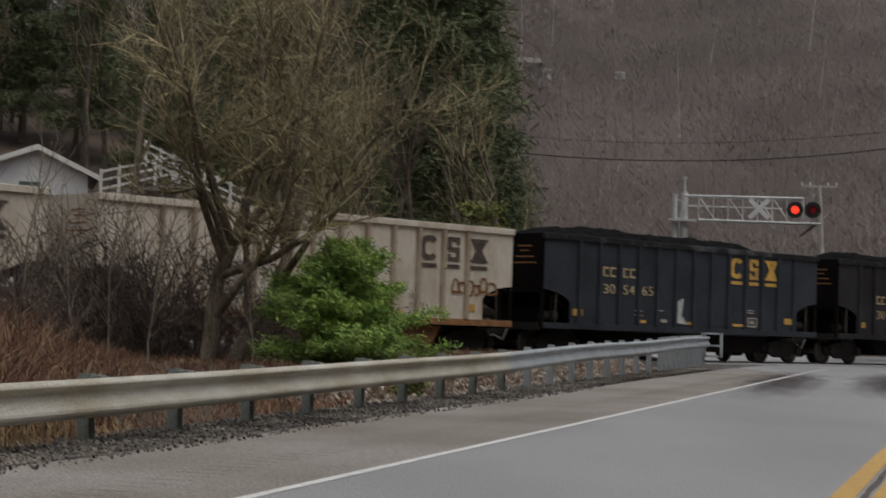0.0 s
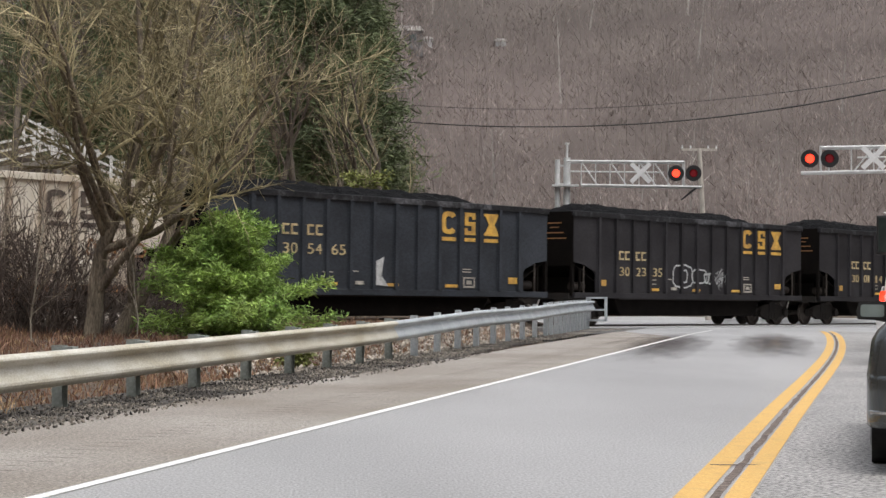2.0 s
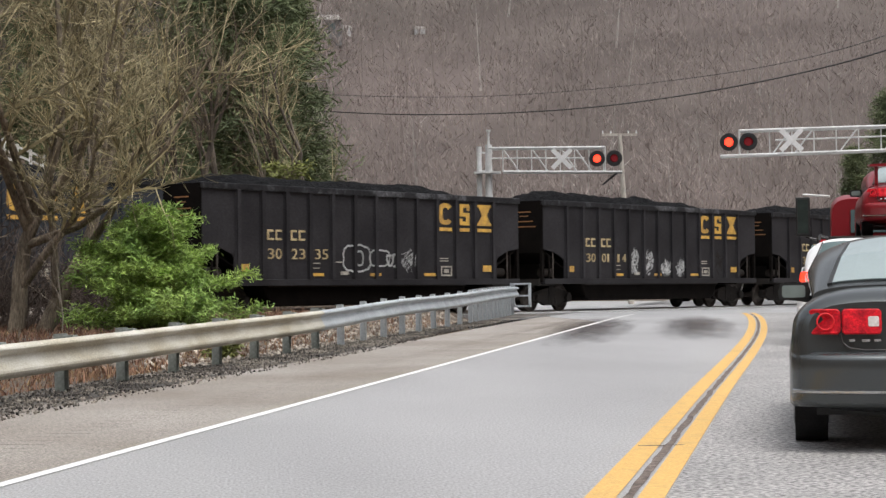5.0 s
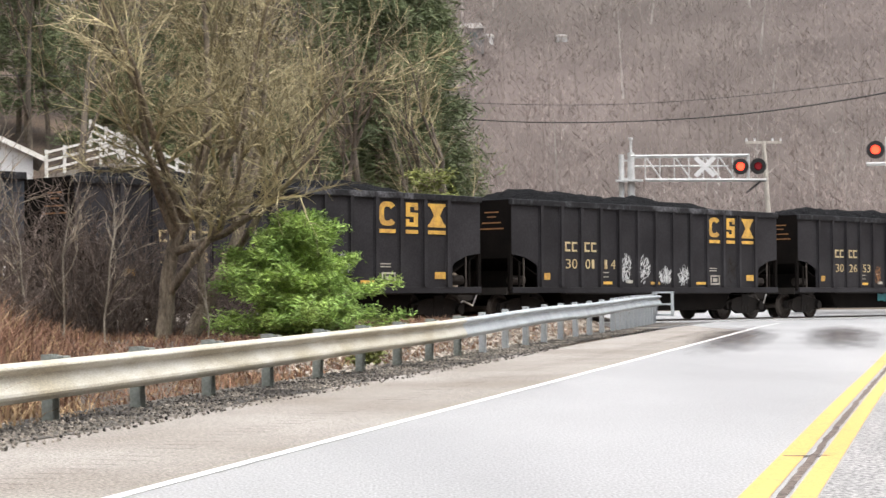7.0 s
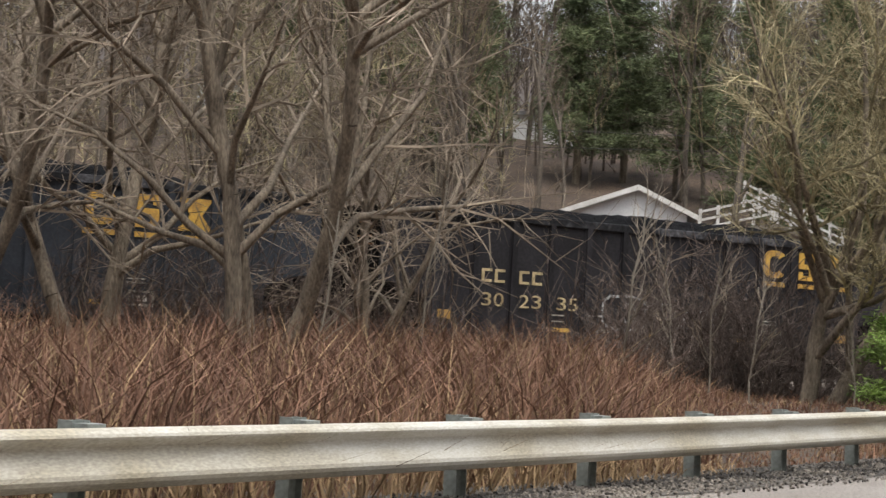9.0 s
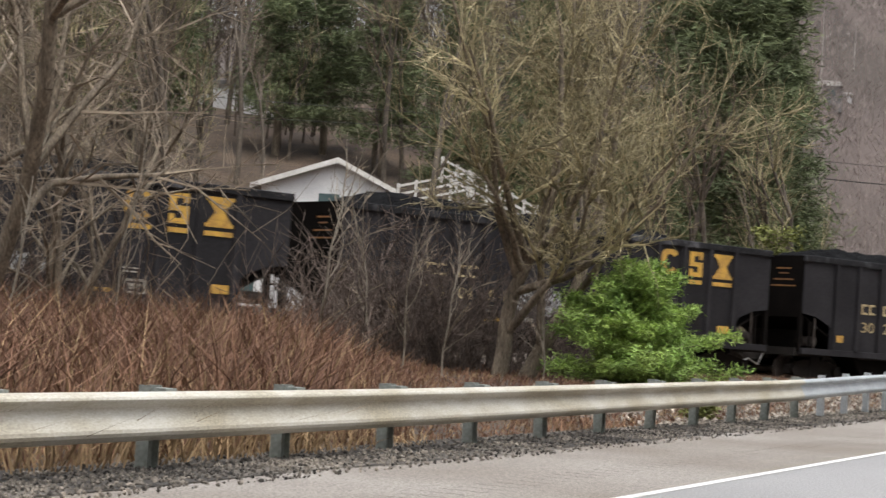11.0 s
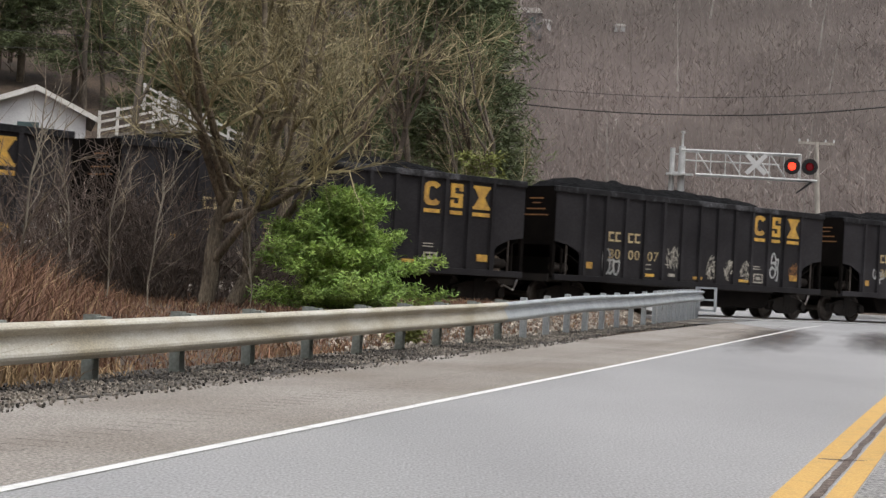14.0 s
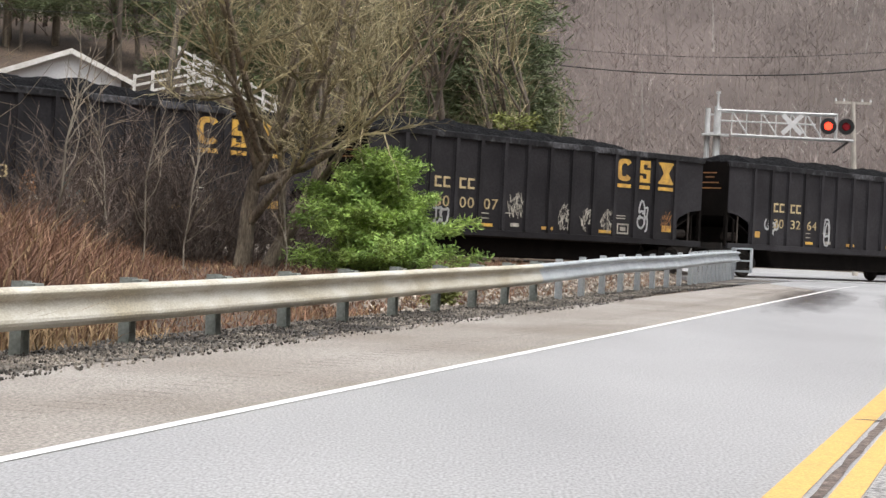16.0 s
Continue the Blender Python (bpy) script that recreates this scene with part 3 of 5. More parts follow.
def wheelset():
    axle = Build().tube((0, -1.05, 0), (0, 1.05, 0), 0.10, 0.10, 10).mesh("wheelset", WHEEL)
    n = 24
    rings = [[(r_ * math.cos(math.tau * k / n), y, r_ * math.sin(math.tau * k / n)) for k in range(n)] for r_, y in ((0.16, -0.10), (0.34, -0.03), (0.38, -0.06), (0.457, -0.06), (0.457, 0.06), (0.36, 0.06), (0.16, 0.08))]
    return axle, Build().loft(rings).mesh("wheel", WHEEL)


def side_frame():
    b = Build()
    out = ((-1.15, 0.62), (-0.95, 0.66), (-0.4, 0.78), (0.4, 0.78), (0.95, 0.66), (1.15, 0.62), (1.15, 0.36), (0.7, 0.34), (0.4, 0.2), (-0.4, 0.2), (-0.7, 0.34), (-1.15, 0.36))
    b.prism(out, -0.08, 0.08)
    for x in (-0.89, 0.89):
        b.tube((x, -0.2, 0.457), (x, 0.2, 0.457), 0.15, 0.15, 12)
    for x in (-0.2, 0, 0.2):
        b.tube((x, 0, 0.26), (x, 0, 0.52), 0.1, 0.1, 8)
    return b.mesh("truck_frame", UNDER)


(WHEELSET, WHEEL_DISC), FRAME = wheelset(), side_frame()
b = Build()
b.box(-0.065, 0.065, -0.085, 0.0, 1.12, 3.62).box(-0.10, 0.10, -0.02, 0.0, 1.12, 3.62)
RIB = {"black": b.mesh("rib", BLACK_CAR), "slate": b.mesh("rib", BLUE_CAR), "beige": b.mesh("rib", BEIGE_RIB)}


def coal_load(seed):
    r = random.Random(seed)
    b = Build()
    nx, ny = 60, 14
    for i in range(nx + 1):
        x = -7.0 + 14.0 * i / nx
        crest = 0.52 * smooth(-7.0, -5.3, x) * smooth(6.9, 3.2, x) * (0.85 + 0.25 * noise.noise((x * 0.5, seed * 3.1, 0)))
        for j in range(ny + 1):
            v = -1 + 2 * j / ny
            z = 3.55 + crest * (1 - abs(v) ** 2.2) + 0.12 * (1 - v * v) + 0.09 * noise.noise((x * 1.7, v * 3, seed)) + r.uniform(-0.03, 0.03)
            b.v.append((x, v * 1.5, z))
    b.f = [(i * (ny + 1) + j, (i + 1) * (ny + 1) + j, (i + 1) * (ny + 1) + j + 1, i * (ny + 1) + j + 1) for i in range(nx) for j in range(ny)]
    return b


def hopper(paint, kind, number, seed, label):
    car = tagged(new("hopper_car"), label, "freight car", "hopper cars of the coal train")
    letter = BROWN_LETTER if kind == "beige" else GOLD
    for s in (-1, 1):
        part("side_panel", Build().prism(side_outline, s * 1.6 - 0.02, s * 1.6 + 0.02), paint, car)
        for x in RIBS[kind]:
            o = part("rib", RIB[kind], None, car)
            o.matrix_basis = pose(x, s * 1.62, 0, 0, 0, 0 if s < 0 else 180)
        part("top_chord", Build().box(-HALF - 0.03, HALF + 0.03, s * 1.6 - 0.09, s * 1.6 + 0.09, TOP - 0.16, TOP + 0.02), RIM_EDGE if kind != "beige" else paint, car, bevel=0.02)
        part("side_sill", Build().box(-HALF, HALF, s * 1.58 - 0.09, s * 1.58 + 0.09, SILL - 0.12, SILL + 0.06), paint if kind != "beige" else RUSTY, car, bevel=0.01)
        # end: sheet, slope sheet, sill, corner posts, ladder
        x = s * HALF
        # ends and slope sheets take the steel darkened for the shade between cars
        part("end_sheet", Build().box(x - 0.03, x + 0.03, -1.6, 1.6, 1.98, TOP), SHADE_STEEL if kind != "beige" else paint, car)
        part("slope_sheet", Build().prism(((x, 2.08), (x - s * 0.06, 2.08), (s * 5.0, 0.95), (s * 5.06, 0.95)), -1.56, 1.56), SHADE_STEEL, car)
        part("end_sill", Build().box(min(x - s * 1.3, x + s * 0.12), max(x - s * 1.3, x + s * 0.12), -1.5, 1.5, 0.88, 1.10), UNDER, car)
        for y in (-1.55, 1.55):
            part("corner_post", Build().box(x - 0.06, x + 0.06, y - 0.05, y + 0.05, 1.0, 2.1), SHADE_STEEL, car)
            part("strut", Build().tube((x - s * 0.42, y, 1.08), (x - s * 0.42, y, 1.9), 0.045, 0.045, 6), SHADE_STEEL, car)
        b = Build()
        for k in range(6):
            b.box(x + s * 0.03, x + s * 0.06, 1.05, 1.5, 1.3 + 0.4 * k, 1.33 + 0.4 * k)
        for y in (1.05, 1.5):
            b.box(x + s * 0.03, x + s * 0.06, y - 0.02, y + 0.02, 1.2, 3.6)
        part("end_ladder", b, SHADE_STEEL if kind != "beige" else RUSTY, car)
        b = Build()
        b.box(min(x, x + s * 0.75), max(x, x + s * 0.75), -0.17, 0.17, 0.68, 0.98)
        b.box(min(x + s * 0.55, x + s * 0.8), max(x + s * 0.55, x + s * 0.8), -0.2, 0.2, 0.66, 1.0)
        part("coupler", b, UNDER, car, bevel=0.03)
        b = Build()
        b.tube((x + s * 0.1, -0.35, 1.0), (x + s * 0.35, -0.35, 0.55), 0.025, 0.025, 6).tube((x + s * 0.35, -0.35, 0.55), (x + s * 0.72, -0.3, 0.7), 0.025, 0.025, 6)
        part("brake_hose", b, BRIGHT, car)
        part("bulkhead", Build().box(min(s * 6.5, s * 6.58), max(s * 6.5, s * 6.58), -0.9, 0.9, 1.05, 1.62), UNDER, car)
        part("brake_cylinder", Build().tube((s * 6.35, -1.2, 1.32), (s * 6.95, -1.2, 1.32), 0.15, 0.15, 12), WHEEL, car)
        part("grab_rail", Build().tube((s * 6.75, -1.58, 1.1), (s * 6.75, -1.58, 2.0), 0.03, 0.03, 6), WHEEL, car)
        # truck
        for y in (-1.0, 1.0):
            o = part("truck_frame", FRAME, None, car)
            o.matrix_basis = pose(s * 6.1, y, 0)
        part("bolster", Build().box(s * 6.1 - 0.2, s * 6.1 + 0.2, -1.1, 1.1, 0.45, 0.85), UNDER, car)
    # deep tub floor between the trucks, and a brake pipe along it
    tub = ((-4.75, 0.98), (-4.45, 0.46), (-4.2, 0.34), (4.2, 0.34), (4.45, 0.46), (4.75, 0.98))
    part("tub_floor", Build().prism(tub, -1.38, 1.38), SHADE_STEEL if kind != "beige" else RUSTY, car, bevel=0.05)
    part("brake_pipe", Build().tube((-4.6, -1.46, 0.92), (4.6, -1.46, 0.92), 0.03, 0.03, 6), UNDER, car)
    part("centre_sill", Build().box(-7.3, 7.3, -0.3, 0.3, 0.75, 1.05), UNDER, car)
    if kind != "beige":
        part("coal_load", coal_load(seed), COAL, car, "heaped black coal", smooth=False)
    else:
        part("coal_load", coal_load(seed), COAL, car, "low black coal load").matrix_basis = pose(0, 0, -0.35)
    # lettering on the road side, drawn in plain shapes
    if kind == "slate":
        emblem(car, 2.10, 2.80, GOLD)
        bars_mark(car, -4.60, 2.58, CREAM)
        nx, nz, step = -4.58, 2.06, 0.967
    elif kind == "beige":
        emblem(car, 3.50, 2.72, BROWN_LETTER)
        nx, nz, step = -4.28, 2.06, 0.99
    else:
        emblem(car, 3.04, 2.82, GOLD)
        bars_mark(car, -4.80, 2.22, CREAM)
        nx, nz, step = -4.78, 1.69, 0.99
    up = Matrix(((1, 0, 0, 0), (0, 0, -1, -1.645), (0, 1, 0, 0), (0, 0, 0, 1)))
    for k, digit in enumerate(number):
        words("car_number", digit, 0.42, letter if kind == "beige" else CREAM, car, Matrix.Translation((nx + step * (k // 2) + 0.32 * (k % 2), 0, nz)) @ up, 0.13 if digit == "1" else 0.25)
    tone = GOLD
    for x0, x1, z0, z1 in ((-6.0, -5.55, 1.34, 1.54), (5.35, 5.80, 1.34, 1.54), (-2.9, -2.4, 1.20, 1.29), (-0.3, 0.2, 1.20, 1.29), (2.3, 2.9, 1.20, 1.29)):
        part("reflector_plate", plates(Build(), ((x0, x1, z0, z1),)), tone, car, "yellow reflective plate")
    b = Build()
    plates(b, ((3.15, 3.20, 1.2, 1.52), (3.65, 3.70, 1.2, 1.52), (3.20, 3.65, 1.2, 1.25), (3.20, 3.65, 1.47, 1.52), (3.30, 3.55, 1.3, 1.42)))
    part("stencil_frame", b, PALE, car)
    part("white_tag", plates(Build(), ((-1.65, -1.3, 1.24, 1.34),)), PALE, car)
    for x, z in ((-3.0, 1.56), (-3.0, 1.42), (-1.95, 1.6), (3.1, 1.66), (3.1, 1.74)):
        part("small_print_bar", plates(Build(), ((x, x + 0.42, z, z + 0.03),)), PALE, car)
    for w, z in ((0.55, 3.36), (0.35, 3.22), (0.75, 3.04), (0.95, 2.86)):
        part("end_print_bar", Build().box(-HALF - 0.037, -HALF - 0.03, -0.85 - w / 2, -0.85 + w / 2, z, z + 0.04), RUSTY, car)
    sets = []
    for x in (-6.99, -5.21, 5.21, 6.99):
        o = part("wheelset", WHEELSET, None, car)
        o.matrix_basis = pose(x, 0, 0.457)
        for y in (-0.75, 0.75):
            part("wheel", WHEEL_DISC, None, o).matrix_basis = pose(0, y, 0, 0, 0, 0 if y < 0 else 180)
        sets.append((o, x))
    return car, sets


CARS = []
BLACK = "black hopper car heaped with coal, yellow markings"
for index, paint, kind, number, seed, label in (
        (-3, BEIGE_CAR, "beige", "389200", 11, "rust-stained beige open-top hopper car with dark markings"),
        (-2, BEIGE_CAR, "beige", "389250", 12, "rust-stained beige open-top hopper car with dark markings and red scrawl"),
        (-1, BLUE_CAR, "slate", "305465", 1, "slate-blue open-top hopper car heaped with coal, faded yellow markings"),
        (0, BLACK_CAR, "black", "302335", 3, BLACK + " and outlined white scrawl"),
        (1, BLACK_CAR, "black", "300114", 4, BLACK + " and silver scrawls"),
        (2, BLACK_CAR, "black", "302653", 5, BLACK + " and teal paint below"),
        (3, BLACK_CAR, "black", "300007", 6, BLACK + " and small white scrawls"),
        (4, BLACK_CAR, "black", "303264", 7, BLACK + " and white scrawl"),
        (5, BLACK_CAR, "black", "302100", 8, BLACK)):
    car, sets = hopper(paint, kind, number, seed, label)
    CARS.append((index, car, sets))
byi = {i: c for i, c, s in CARS}
scribble(byi[-2], 4.8, 1.75, 1.9, 0.5, RUSTY, 3)
part("white_sail_mark", Build().add([(-0.95, -1.645, 1.25), (-0.25, -1.645, 1.2), (-0.55, -1.645, 1.5), (-0.45, -1.645, 2.05), (-0.85, -1.645, 1.9)], ((0, 1, 2, 3, 4),)), SILVER, byi[-1])


def smudge(car, x0, z0, w, h, material, seed, strokes=34):
    """A sprayed patch: short crossing strokes inside a rounded field."""
    r = random.Random(seed)
    b = Build()
    for _ in range(strokes):
        a, k = r.uniform(0, math.tau), r.random() ** 0.5
        c = Vector((x0 + w / 2 + w / 2 * k * math.cos(a), -1.645 - 0.0002 * _, z0 + h / 2 + h / 2 * k * math.sin(a)))
        t = r.uniform(0.3, 2.4)
        d = Vector((math.cos(t), 0, math.sin(t))) * r.uniform(0.05, 0.16)
        n = Vector((-d.z, 0, d.x)).normalized() * r.uniform(0.008, 0.028)
        b.add([c - d - n, c + d - n * 0.4, c + d * 1.1 + n * 0.5, c - d * 0.8 + n], ((0, 1, 2, 3),))
    part("sprayed_patch", b, material, car)


def outline(car, x0, z0, w, h, material, thick=0.035, seed=1):
    """A loose closed stroke round a field."""
    r = random.Random(seed)
    n = 30
    pts = []
    for k in range(n):
        a = math.tau * k / n
        c, s = math.cos(a), math.sin(a)
        q = 1 + r.uniform(-0.05, 0.05)
        pts.append((x0 + w / 2 + w / 2 * q * math.copysign(abs(c) ** 0.6, c), z0 + h / 2 + h / 2 * q * math.copysign(abs(s) ** 0.7, s)))
    b = Build()
    for k, (x, z) in enumerate(pts):
        x1, z1 = pts[(k + 1) % n]
        d = Vector((x1 - x, 0, z1 - z)).normalized()
        m = Vector((-d.z, 0, d.x)) * thick
        p, q = Vector((x, -1.646, z)) - d * 0.02, Vector((x1, -1.646, z1)) + d * 0.02
        b.add([p - m, q - m, q + m, p + m], ((0, 1, 2, 3),))
    part("sprayed_outline", b, material, car)


outline(byi[0], -1.55, 1.34, 1.25, 0.78, SILVER, 0.028, 3)
outline(byi[0], -0.35, 1.50, 0.95, 0.48, SILVER, 0.026, 5)
outline(byi[0], -0.95, 1.52, 0.30, 0.42, SILVER, 0.028, 6)
scribble(byi[0], 0.45, 1.52, 0.5, 0.48, SILVER, 9)
smudge(byi[0], 1.15, 1.36, 0.75, 0.6, SILVER, 8, 30)
for x, z, w, h, k in ((-2.0, 1.28, 0.6, 0.95, 60), (-1.0, 1.26, 0.6, 0.9, 56), (0.2, 1.24, 0.65, 0.5, 46), (1.2, 1.24, 0.7, 0.55, 44)):
    smudge(byi[1], x, z, w, h, SILVER, int(x * 10) + 50, k)
smudge(byi[1], 4.15, 1.3, 0.5, 0.8, UNDER, 4, 40)
smudge(byi[2], -1.95, 1.3, 0.5, 0.6, RUSTY, 21, 30)
smudge(byi[2], -0.75, 1.3, 0.5, 0.5, TEAL, 22, 30)
b = Build()
for k in range(18):
    x = -1.35 + 0.15 * k
    b.box(x, x + 0.17, -1.452, -1.44, 0.60 + 0.05 * noise.noise((x * 3, 0, 0)), 0.87 + 0.04 * noise.noise((x * 4, 3, 0)))
part("teal_overspray", b, TEAL, byi[2])
for x, z, w, h, m_, k in ((-1.85, 1.5, 0.75, 0.65, PALE, 40), (0.35, 1.25, 0.65, 0.7, PALE, 40), (1.4, 1.28, 0.6, 0.6, PALE, 34), (2.35, 1.28, 0.6, 0.6, PALE, 34), (5.3, 1.4, 0.5, 0.5, RUSTY, 26)):
    smudge(byi[3], x, z, w, h, m_, int(x * 10) + 90, k)
outline(byi[3], -5.05, 1.22, 0.35, 0.75, SILVER, 0.03, 31)
scribble(byi[3], -4.85, 1.22, 0.65, 0.55, SILVER, 33)
scribble(byi[3], 4.1, 1.35, 0.5, 0.45, SILVER, 35)
scribble(byi[3], 4.15, 1.75, 0.45, 0.4, SILVER, 36)
scribble(byi[4], -5.3, 1.55, 0.8, 0.45, SILVER, 61)
smudge(byi[4], -5.2, 1.5, 0.6, 0.45, SILVER, 64, 16)
outline(byi[4], -1.75, 1.2, 0.32, 0.9, SILVER, 0.03, 62)
scribble(byi[4], -1.7, 1.3, 0.3, 0.7, SILVER, 63)


# ---- plants ----
def at(az, d, z=0.0):
    x, y = d * math.sin(radians(az)), d * math.cos(radians(az))
    return Vector((x, y, height(x, y) + z))


def bent(r, d, k):
    return (d + Vector((r.gauss(0, k), r.gauss(0, k), r.gauss(0, k)))).normalized()


def grow(r, wood, twigs, p, d, length, radius, level, plan):
    """A limb that wanders upwards and carries the limbs of the next level."""
    n, sides = (4, 7) if level == 0 else (4, 5) if level == 1 else (3, 4) if level == 2 else (2, 3)
    count, ratio, open_angle, lift, wander = plan[level]
    b = wood if level < 2 else twigs
    joints = [(p, radius)]
    step = length / n
    for k in range(n):
        d = bent(r, d + Vector((0, 0, lift)), wander)
        q = p + d * step
        r1 = radius * (1 - 0.75 * (k + 1) / n) if level else radius * (1 - 0.35 * (k + 1) / n)
        b.tube(p, q, joints[-1][1], max(r1, 0.003), sides, False)
        joints.append((q, r1))
        p = q
        if level + 1 < len(plan) and (k >= 1 or level > 1):
            for _ in range(round(count / (n - (0 if level else 1)) + r.uniform(-0.4, 0.4))):
                f = r.random()
                s = joints[-2][0].lerp(q, f)
                side = d.orthogonal().normalized()
                side.rotate(Matrix.Rotation(r.uniform(0, math.tau), 3, d))
                a = radians(open_angle * r.uniform(0.6, 1.25))
                grow(r, wood, twigs, s, d * math.cos(a) + side * math.sin(a), length * ratio * r.uniform(0.7, 1.2), max(joints[-2][1] * (0.6 if level == 0 else 0.52), 0.007), level + 1, plan)
    if level == 0:
        leaders(r, wood, twigs, p, d, length, joints[-1][1] * 0.85, plan)


def leaders(r, wood, twigs, p, d, length, radius, plan):
    """The trunk's top parts into rising limbs."""
    for k in range(3):
        side = d.orthogonal().normalized()
        side.rotate(Matrix.Rotation(r.uniform(0, math.tau), 3, d))
        a = radians(r.uniform(8, 32))
        grow(r, wood, twigs, p, d * math.cos(a) + side * math.sin(a), length * plan[0][1] * r.uniform(0.9, 1.2), radius, 1, plan)


def bare_tree(name, seed, length, radius, plan, wood_mat, twig_mat, lean=(0, 0), stems=1):
    r = random.Random(seed)
    root = new(name)
    wood, twigs = Build(), Build()
    for k in range(stems):
        o = Vector((r.uniform(-0.3, 0.3), r.uniform(-0.3, 0.3), -0.15)) if stems > 1 else Vector((0, 0, -0.15))
        d = Vector((lean[0] + (r.uniform(-0.25, 0.25) if stems > 1 else 0), lean[1], 1)).normalized()
        grow(r, wood, twigs, o, d, length, radius, 0, plan)
    part("trunk", wood, wood_mat, root, smooth=True)
    part("crown", twigs, twig_mat, root, "bare twigs")
    return root


def leaf(b, r, p, size, up=0.4, slim=0.22):
    a = Vector((r.gauss(0, 1), r.gauss(0, 1), r.gauss(0, 0.6) + up)).normalized()
    c = a.orthogonal().normalized()
    c.rotate(Matrix.Rotation(r.uniform(0, math.tau), 3, a))
    b.add([p, p + a * size * 0.6 + c * size * slim, p + a * size, p + a * size * 0.6 - c * size * slim], ((0, 1, 2, 3),))


def conifer(name, seed, h, w, leaf_mat, count, size, low=0.1, droop=0.15, taper=0.85, tiers=20, perspray=5, slim=0.22, lobes=0.0, loose=0.09):
    """A straight trunk with tiers of limbs, each carrying sprays of small leaves."""
    r = random.Random(seed)
    root = new(name)
    wood, crown = Build(), Build()
    wood.tube((0, 0, -0.2), (0.1, 0, h * 0.55), h * 0.016, h * 0.010, 8).tube((0.1, 0, h * 0.55), (0.15, 0.05, h), h * 0.010, 0.01, 6)
    limbs = []
    for k in range(tiers):
        f = low + (1 - low) * (k + r.random()) / tiers
        for _ in range(5):
            a = r.uniform(0, math.tau)
            reach = w * (1 - taper * ((f - low) / (1 - low)) ** 1.3) * r.uniform(0.55, 1.15) * (1 + lobes * noise.noise((math.cos(a) * 1.6 + seed, math.sin(a) * 1.6, f * 3.5)))
            p = Vector((0.1 * f, 0, h * f))
            q = p + Vector((math.cos(a) * reach, math.sin(a) * reach, reach * (0.25 - droop) + r.uniform(-0.2, 0.3) * w * 0.3))
            wood.tube(p, q, 0.012 * w + 0.008, 0.006, 4, False)
            limbs.append((p, q))
    for _ in range(count):
        p, q = limbs[int(r.random() * len(limbs))]
        c = p.lerp(q, r.random() ** 0.6) + Vector((r.gauss(0, 1), r.gauss(0, 1), r.gauss(0, 0.6))) * w * loose
        for _ in range(perspray):
            leaf(crown, r, c + Vector((r.gauss(0, 1), r.gauss(0, 1), r.gauss(0, 0.7))) * size * 0.5, size * r.uniform(0.6, 1.3), 0.1, slim)
    part("trunk", wood, BARK, root, smooth=True)
    part("crown", crown, leaf_mat, root, "needle foliage")
    return root


# the large bare tree beside the track
PLAN_BIG = ((4, 2.1, 50, 0.0, 0.10), (10, 0.44, 46, 0.12, 0.16), (10, 0.48, 44, 0.18, 0.26), (6, 0.52, 40, 0.18, 0.32), (2, 0.6, 36, 0.12, 0.28))
big = bare_tree("bare_tree", 23, 2.3, 0.17, PLAN_BIG, BARK, TWIG, (0.10, 0.0), stems=2)
big.matrix_basis = Matrix.Translation(at(-7.0, 35.0)) @ pose(0, 0, 0, 0, 0, 10)
tagged(big, "large spreading bare tree with olive-grey twigs beside the track", "tree")
PLAN_TALL = ((4, 0.6, 40, 0.05, 0.05), (9, 0.45, 42, 0.12, 0.14), (7, 0.5, 40, 0.1, 0.18), (4, 0.5, 40, 0.05, 0.2))
PLAN_WIDE = ((6, 0.78, 50, 0.03, 0.10), (9, 0.50, 52, 0.02, 0.20), (7, 0.58, 48, 0.0, 0.28), (4, 0.6, 42, 0.0, 0.32))
tall = bare_tree("bare_tree", 5, 5.6, 0.14, PLAN_WIDE, BARK, GREY_TWIG, (0.17, 0), stems=3)
tall.matrix_basis = Matrix.Translation(at(-23.6, 27.0))
tagged(tall, "tall forked bare tree with leaning grey-brown branches among dry weeds", "tree", "bare trees by the guardrail")
for az, d, turn, s, label in ((-20.4, 36, 60, 0.62, "slender bare tree with grey-brown branches in brush"), (-28.5, 33, 200, 1.05, "tall bare tree at the end of the brush"), (-33, 30, 20, 1.0, "tall bare tree at the end of the brush")):
    tall.scale = (s, s, s)
    o = copy_thing(tall, Matrix.Translation(at(az, d)) @ pose(0, 0, 0, 0, 0, turn))
    tagged(o, label)
tall.scale = (1, 1, 1)

# bright evergreen bush
bush = conifer("evergreen_bush", 9, 2.05, 1.5, GREEN, 9500, 0.12, 0.02, 0.02, 0.60, 13, 7, 0.09, 1.1, 0.055)
bush.matrix_basis = Matrix.Translation(at(-3.55, 34.0, -0.1)) @ pose(0, 0, 0, 0, 0, 40)
tagged(bush, "bright green evergreen bush beside the guardrail", "bush")
side_bush = conifer("evergreen_bush", 10, 1.45, 1.2, GREEN, 2800, 0.11, 0.02, 0.0, 0.6, 7, 7, 0.09, 1.0, 0.045)
side_bush.matrix_basis = Matrix.Translation(at(-2.6, 34.0, -0.15))
tagged(side_bush, "low bright green evergreen bush spreading to the track", "bush")
sprig = conifer("evergreen_seedling", 14, 0.5, 0.35, MOSS, 160, 0.09, 0.05, 0.0, 0.5, 6, 5)
sprig.matrix_basis = Matrix.Translation(at(-1.35, 28.0, -0.1))
tagged(sprig, "small yellow-green seedling behind the guardrail", "bush")

